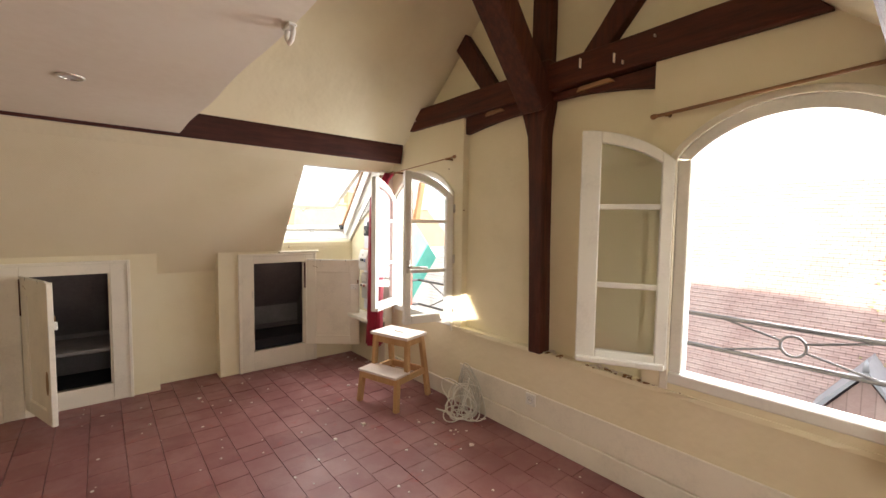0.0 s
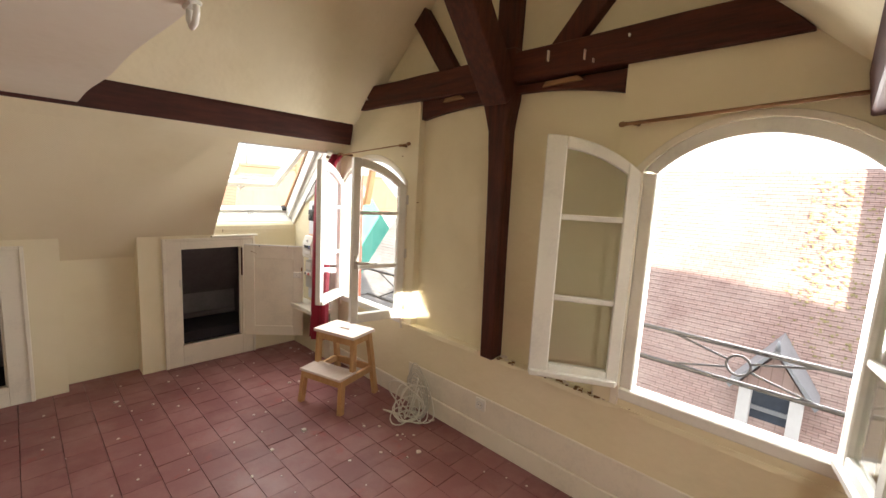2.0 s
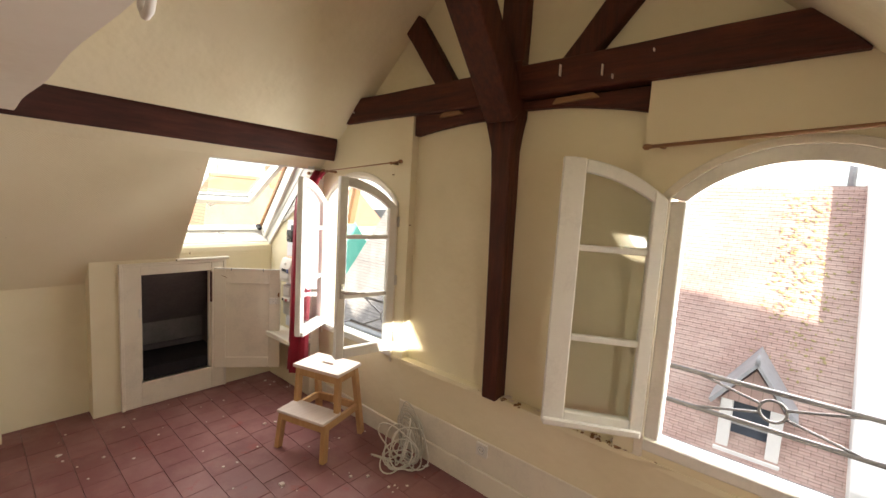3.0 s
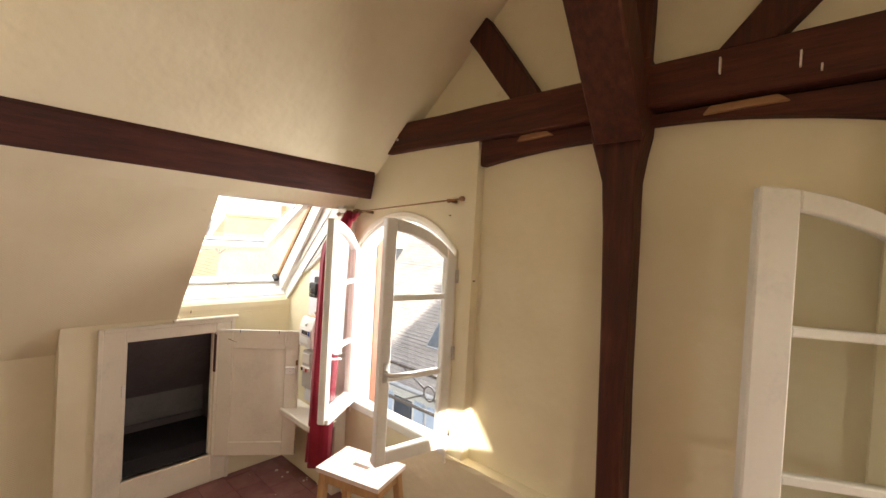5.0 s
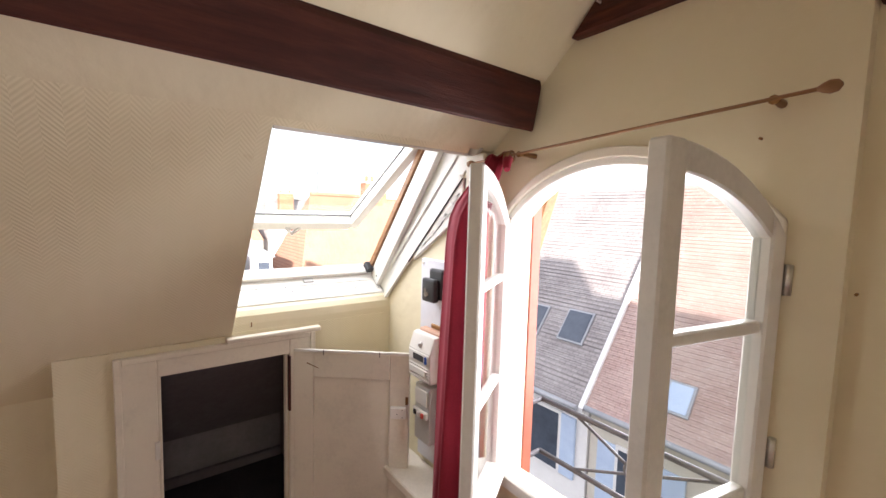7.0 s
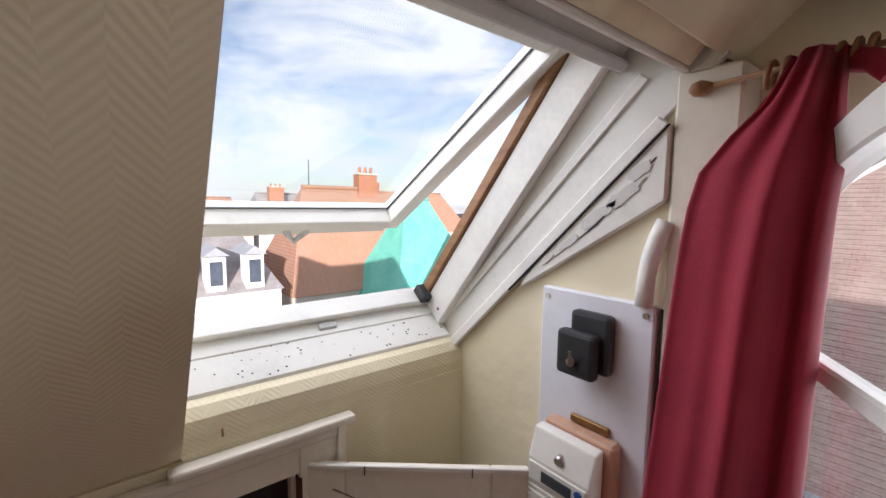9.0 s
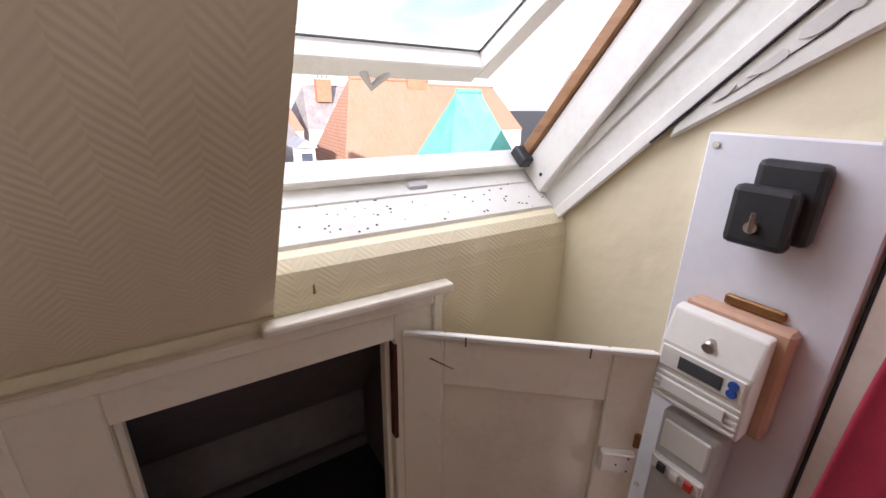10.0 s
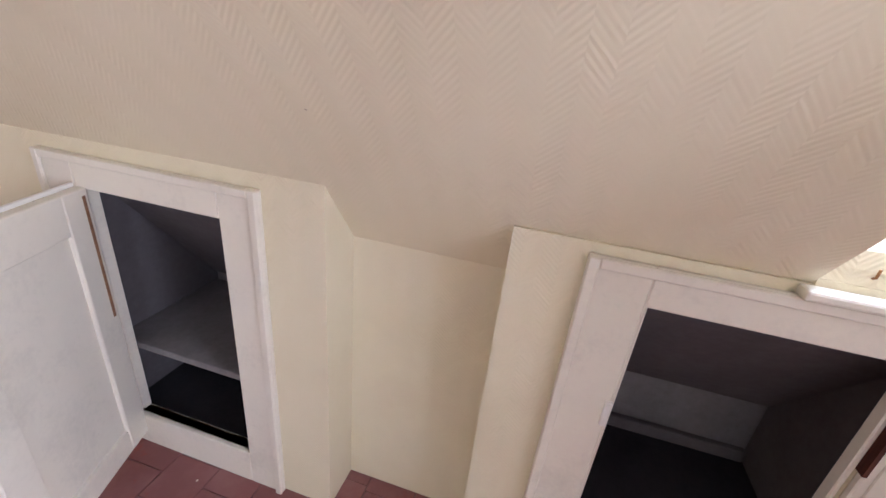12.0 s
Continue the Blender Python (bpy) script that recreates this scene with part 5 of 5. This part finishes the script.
# lichen on the roof
bm = bmesh.new()
rl = random.Random(5)
for k in range(620):
    x = rl.gauss(3.75, 0.42)
    y = rl.uniform(8.6, 11.4)
    if x > 4.5 or x < 3.0 or rl.random() > 0.9 - abs(y - 10.3) * 0.35:
        continue
    s = rl.uniform(0.012, 0.04)
    c = roof_pt(x, y, 0.022)
    d1, d2 = Vector((1, 0, 0)), Vector((0, 0.6, 0.8))
    prism(bm, [c + d1 * s * rl.uniform(0.5, 1.2) * math.cos(6.283 * i / 5) + d2 * s * rl.uniform(0.5, 1.2) * math.sin(6.283 * i / 5) for i in range(5)], (0, -0.01, 0.008))
part("lichen", bm, IVY, hr, "yellow lichen patches")

# darker roof beside it
hd = thing("town_house", "house across the street with dark roof and roof lights", "house")
bm = bmesh.new()
courses(bm, -10.5, -3.72, 7.42, -3.0, 11.6, 2.57, 0.13)
tagged(part("roof", bm, ROOF_DARK, hd, "dark brown weathered tile roof"), kind="stuff")
boxpart("wall", RENDERW, hd, (-10.5, -3.66, 7.7, 18.0, GZ, -2.75), soft_w=0)
one("gutter", ZINC, hd, lambda bm: tube(bm, [(-10.5, 7.22, -2.93), (-3.7, 7.22, -2.93)], 0.08, 8))
one("verge", RENDERW, hd, lambda bm: prism(bm, [(-3.74, 7.35, -3.2), (-3.74, 7.35, -2.95), (-3.74, 11.6, 2.72), (-3.74, 11.6, 2.45)], (0.12, 0, 0)), "white mortar verge")
roof_light(hd, -6.17, 8.30, 0.7, 0.85)
roof_light(hd, -4.74, 8.35, 0.7, 0.85)
for x in (-9.0, -6.9, -4.9):
    for z in (-5.0, -8.0):
        facade_window(hd, x, 7.7, z, 0.85, 1.5, SHUT_SKYBLUE)

# eaves bracket beside the smaller window
eb2 = thing("eaves_bracket", "weathered brown timber bracket under the eaves", "bracket")
one("upright", REDPAINT, eb2, lambda bm: box(bm, 0.655, 0.700, 0.142, 0.20, 0.35, 1.75), "rust-red painted board", 0.006)
one("arm", BAREWOOD, eb2, lambda bm: bar(bm, (0.485, 0.39, 1.365), (0.635, 0.35, 1.74), 0.055, 0.055), "", 0.006)
one("foot", BAREWOOD, eb2, lambda bm: bar(bm, (0.28, 0.40, 1.345), (0.49, 0.39, 1.395), 0.055, 0.055), "", 0.006)

# row of houses on the near side; their roofs shade the roofs opposite
for k, (xa, xb, zr) in enumerate(((15.0, 22.0, 4.5), (22.1, 26.8, 5.1), (26.9, 46.0, 4.2))):
    h = thing("row_house", "rendered row house with a tiled roof", "house", "houses along the near side")
    boxpart("wall", RENDER, h, (xa, xb, -6.0, 0.2, GZ, zr - 2.6), soft_w=0)
    hip = 2.3 if k == 1 else 0.0
    bm = bmesh.new()
    v = [bm.verts.new(p) for p in ((xa, 0.4, zr - 2.7), (xa, -2.8, zr), (xa, -6.2, zr - 2.7), (xb, 0.4, zr - 2.7), (xb - hip, -2.8, zr), (xb, -6.2, zr - 2.7))]
    for f in ((0, 1, 2), (3, 5, 4), (0, 3, 4, 1), (1, 4, 5, 2), (2, 5, 3, 0)):
        bm.faces.new([v[i] for i in f])
    part("roof", bm, ROOF_DARK, h)
    if k != 1:
        boxpart("chimney", BRICK, h, (xa + 1.0, xa + 1.9, -3.2, -2.4, zr - 1.0, zr + 0.9))

# ---- far roofs seen through the roof window ----
FAR = Vector((-22.0, 9.5, 0))


def gable_house(name_label, x0, x1, y0, y1, z_e, z_r, roof, wall, hip=0.0):
    """A ridge along y, its slopes facing +x and -x."""
    h = thing("far_house", name_label, "house", "far houses")
    xm = (x0 + x1) / 2
    boxpart("wall", wall, h, (x0 + 0.2, x1 - 0.2, y0 + 0.1, y1 - 0.1, GZ, z_e), soft_w=0)
    bm = bmesh.new()
    v = [bm.verts.new(p) for p in ((x1, y0, z_e), (x1, y1, z_e), (x0, y1, z_e), (x0, y0, z_e), (xm, y0 + hip, z_r), (xm, y1 - hip, z_r))]
    for f in ((0, 1, 5, 4), (2, 3, 4, 5), (3, 0, 4), (1, 2, 5), (0, 3, 2, 1)):
        bm.faces.new([v[i] for i in f])
    part("roof", bm, roof, h)
    n = 8
    one("ridge_tiles", roof, h, lambda bm: tube(bm, [(xm, y0 + hip + (y1 - y0 - 2 * hip) * i / n, z_r + 0.05) for i in range(n + 1)], 0.14, 6))
    return h


def chimney(h, x, y, z, w=0.7, d=1.1, t=1.3):
    ch = boxpart("chimney", BRICK, h, (x - w / 2, x + w / 2, y - d / 2, y + d / 2, z - 1.5, z + t), "", 0.03)
    boxpart("chimney_cap", RENDER, ch, (x - w / 2 - 0.08, x + w / 2 + 0.08, y - d / 2 - 0.08, y + d / 2 + 0.08, z + t, z + t + 0.12), "", 0.02)
    for k in (-1, 0, 1):
        one("chimney_pot", BRICK, ch, lambda bm: tube(bm, [(x, y + k * d / 3.2, z + t + 0.12), (x, y + k * d / 3.2, z + t + 0.55)], [0.13, 0.10], 8))


h1 = gable_house("orange tiled roof of a house down the street", -30.0, -21.5, 6.6, 16.5, -3.6, 2.6, ROOF_ORANGE, RENDER, 2.2)
chimney(h1, -25.8, 13.4, 2.6, 0.9, 1.4, 1.0)
one("aerial", IRON, h1, lambda bm: tube(bm, [(-25.8, 9.3, 2.6), (-25.8, 9.3, 4.4)], 0.03, 5))
h2 = gable_house("steep roof wrapped in green scaffold netting", -23.5, -17.2, 10.6, 17.5, -4.2, 1.9, NET, RENDER, 2.6)
h3 = gable_house("dark roofed row of pale houses with dormers", -36.0, -19.6, -4.0, 5.6, -2.6, 1.0, ROOF_DARK, RENDERW, 1.0)
for k in range(4):
    y = -0.6 + 1.65 * k
    dr = boxpart("dormer", RENDERW, h3, (-20.9, -19.9, y - 0.42, y + 0.42, -2.5, -0.9), "", 0.03)
    boxpart("dormer_window", PANE_DARK, dr, (-19.89, -19.86, y - 0.26, y + 0.26, -2.2, -1.1), "", 0)
    one("dormer_cap", ZINC, dr, lambda bm: prism(bm, [(-22.3, y - 0.55, -0.85), (-22.3, y + 0.55, -0.85), (-22.3, y, -0.45)], (2.55, 0, 0)))
    for z in (-5.2, -8.2):
        boxpart("window", PANE_DARK, h3, (-19.80, -19.76, y - 0.35, y + 0.35, z, z + 1.5), "", 0)
h4 = gable_house("red roofs in the far distance", -64.0, -54.0, -6.0, 13.0, -2.5, 2.2, ROOF_ORANGE, RENDER, 1.5)
h5 = gable_house("grey roofs in the far distance", -70.0, -56.0, 14.0, 26.0, -2.5, 3.0, ROOF_DARK, RENDERW, 1.5)
chimney(h5, -60.0, 17.5, 2.4, 1.2, 2.0, 1.4)
h6 = gable_house("red roofs in the far distance", -60.0, -48.0, 26.5, 44.0, -2.5, 3.4, ROOF_ORANGE, RENDER, 1.5)
chimney(h6, -54.0, 29.5, 3.2, 1.2, 2.0, 1.6)

# ---- floor tiles, last ----
P = 0.165
J = 0.0021


def tile_mesh():
    bm = bmesh.new()
    a, c = (P - J) / 2, 0.0014
    lo = [bm.verts.new((sx * a, sy * a, -0.0125)) for sx, sy in ((-1, -1), (1, -1), (1, 1), (-1, 1))]
    mid = [bm.verts.new((sx * a, sy * a, -0.002)) for sx, sy in ((-1, -1), (1, -1), (1, 1), (-1, 1))]
    top = [bm.verts.new((sx * (a - c), sy * (a - c), 0.0)) for sx, sy in ((-1, -1), (1, -1), (1, 1), (-1, 1))]
    bm.faces.new(top)
    for i in range(4):
        j = (i + 1) % 4
        bm.faces.new((lo[i], lo[j], mid[j], mid[i]))
        bm.faces.new((mid[i], mid[j], top[j], top[i]))
    me = bpy.data.meshes.new("tile")
    bm.to_mesh(me)
    bm.free()
    me.materials.append(TILE)
    return me


floor = bpy.data.objects["floor"]
TM = tile_mesh()
rt = random.Random(3)
rest_v, rest_f = [], []
for r in range(-1, 26):
    y = -0.062 - P * r
    off = rt.random() * P
    for c in range(-2, 29):
        x = off + P * c
        if x < -0.22 or x > KNEE_R or y > 0.09 or y < BACK_Y:
            continue
        m = pose(x, y, rt.uniform(-0.0018, 0.0008), rt.uniform(-0.35, 0.35), rt.uniform(-0.35, 0.35), rt.uniform(-0.5, 0.5))
        if y > -2.15 and x < 3.5:
            o = new("tile", TM)
            o.parent = floor
            o.matrix_basis = m
        else:
            k = len(rest_v)
            rest_v += [tuple(m @ v.co) for v in TM.vertices]
            rest_f += [tuple(i + k for i in p.vertices) for p in TM.polygons]
me = bpy.data.meshes.new("tiles_beyond")
me.from_pydata(rest_v, [], rest_f)
me.materials.append(TILE)
o = new("tiles_beyond", me)
o.parent = floor
tagged(o, kind="stuff")
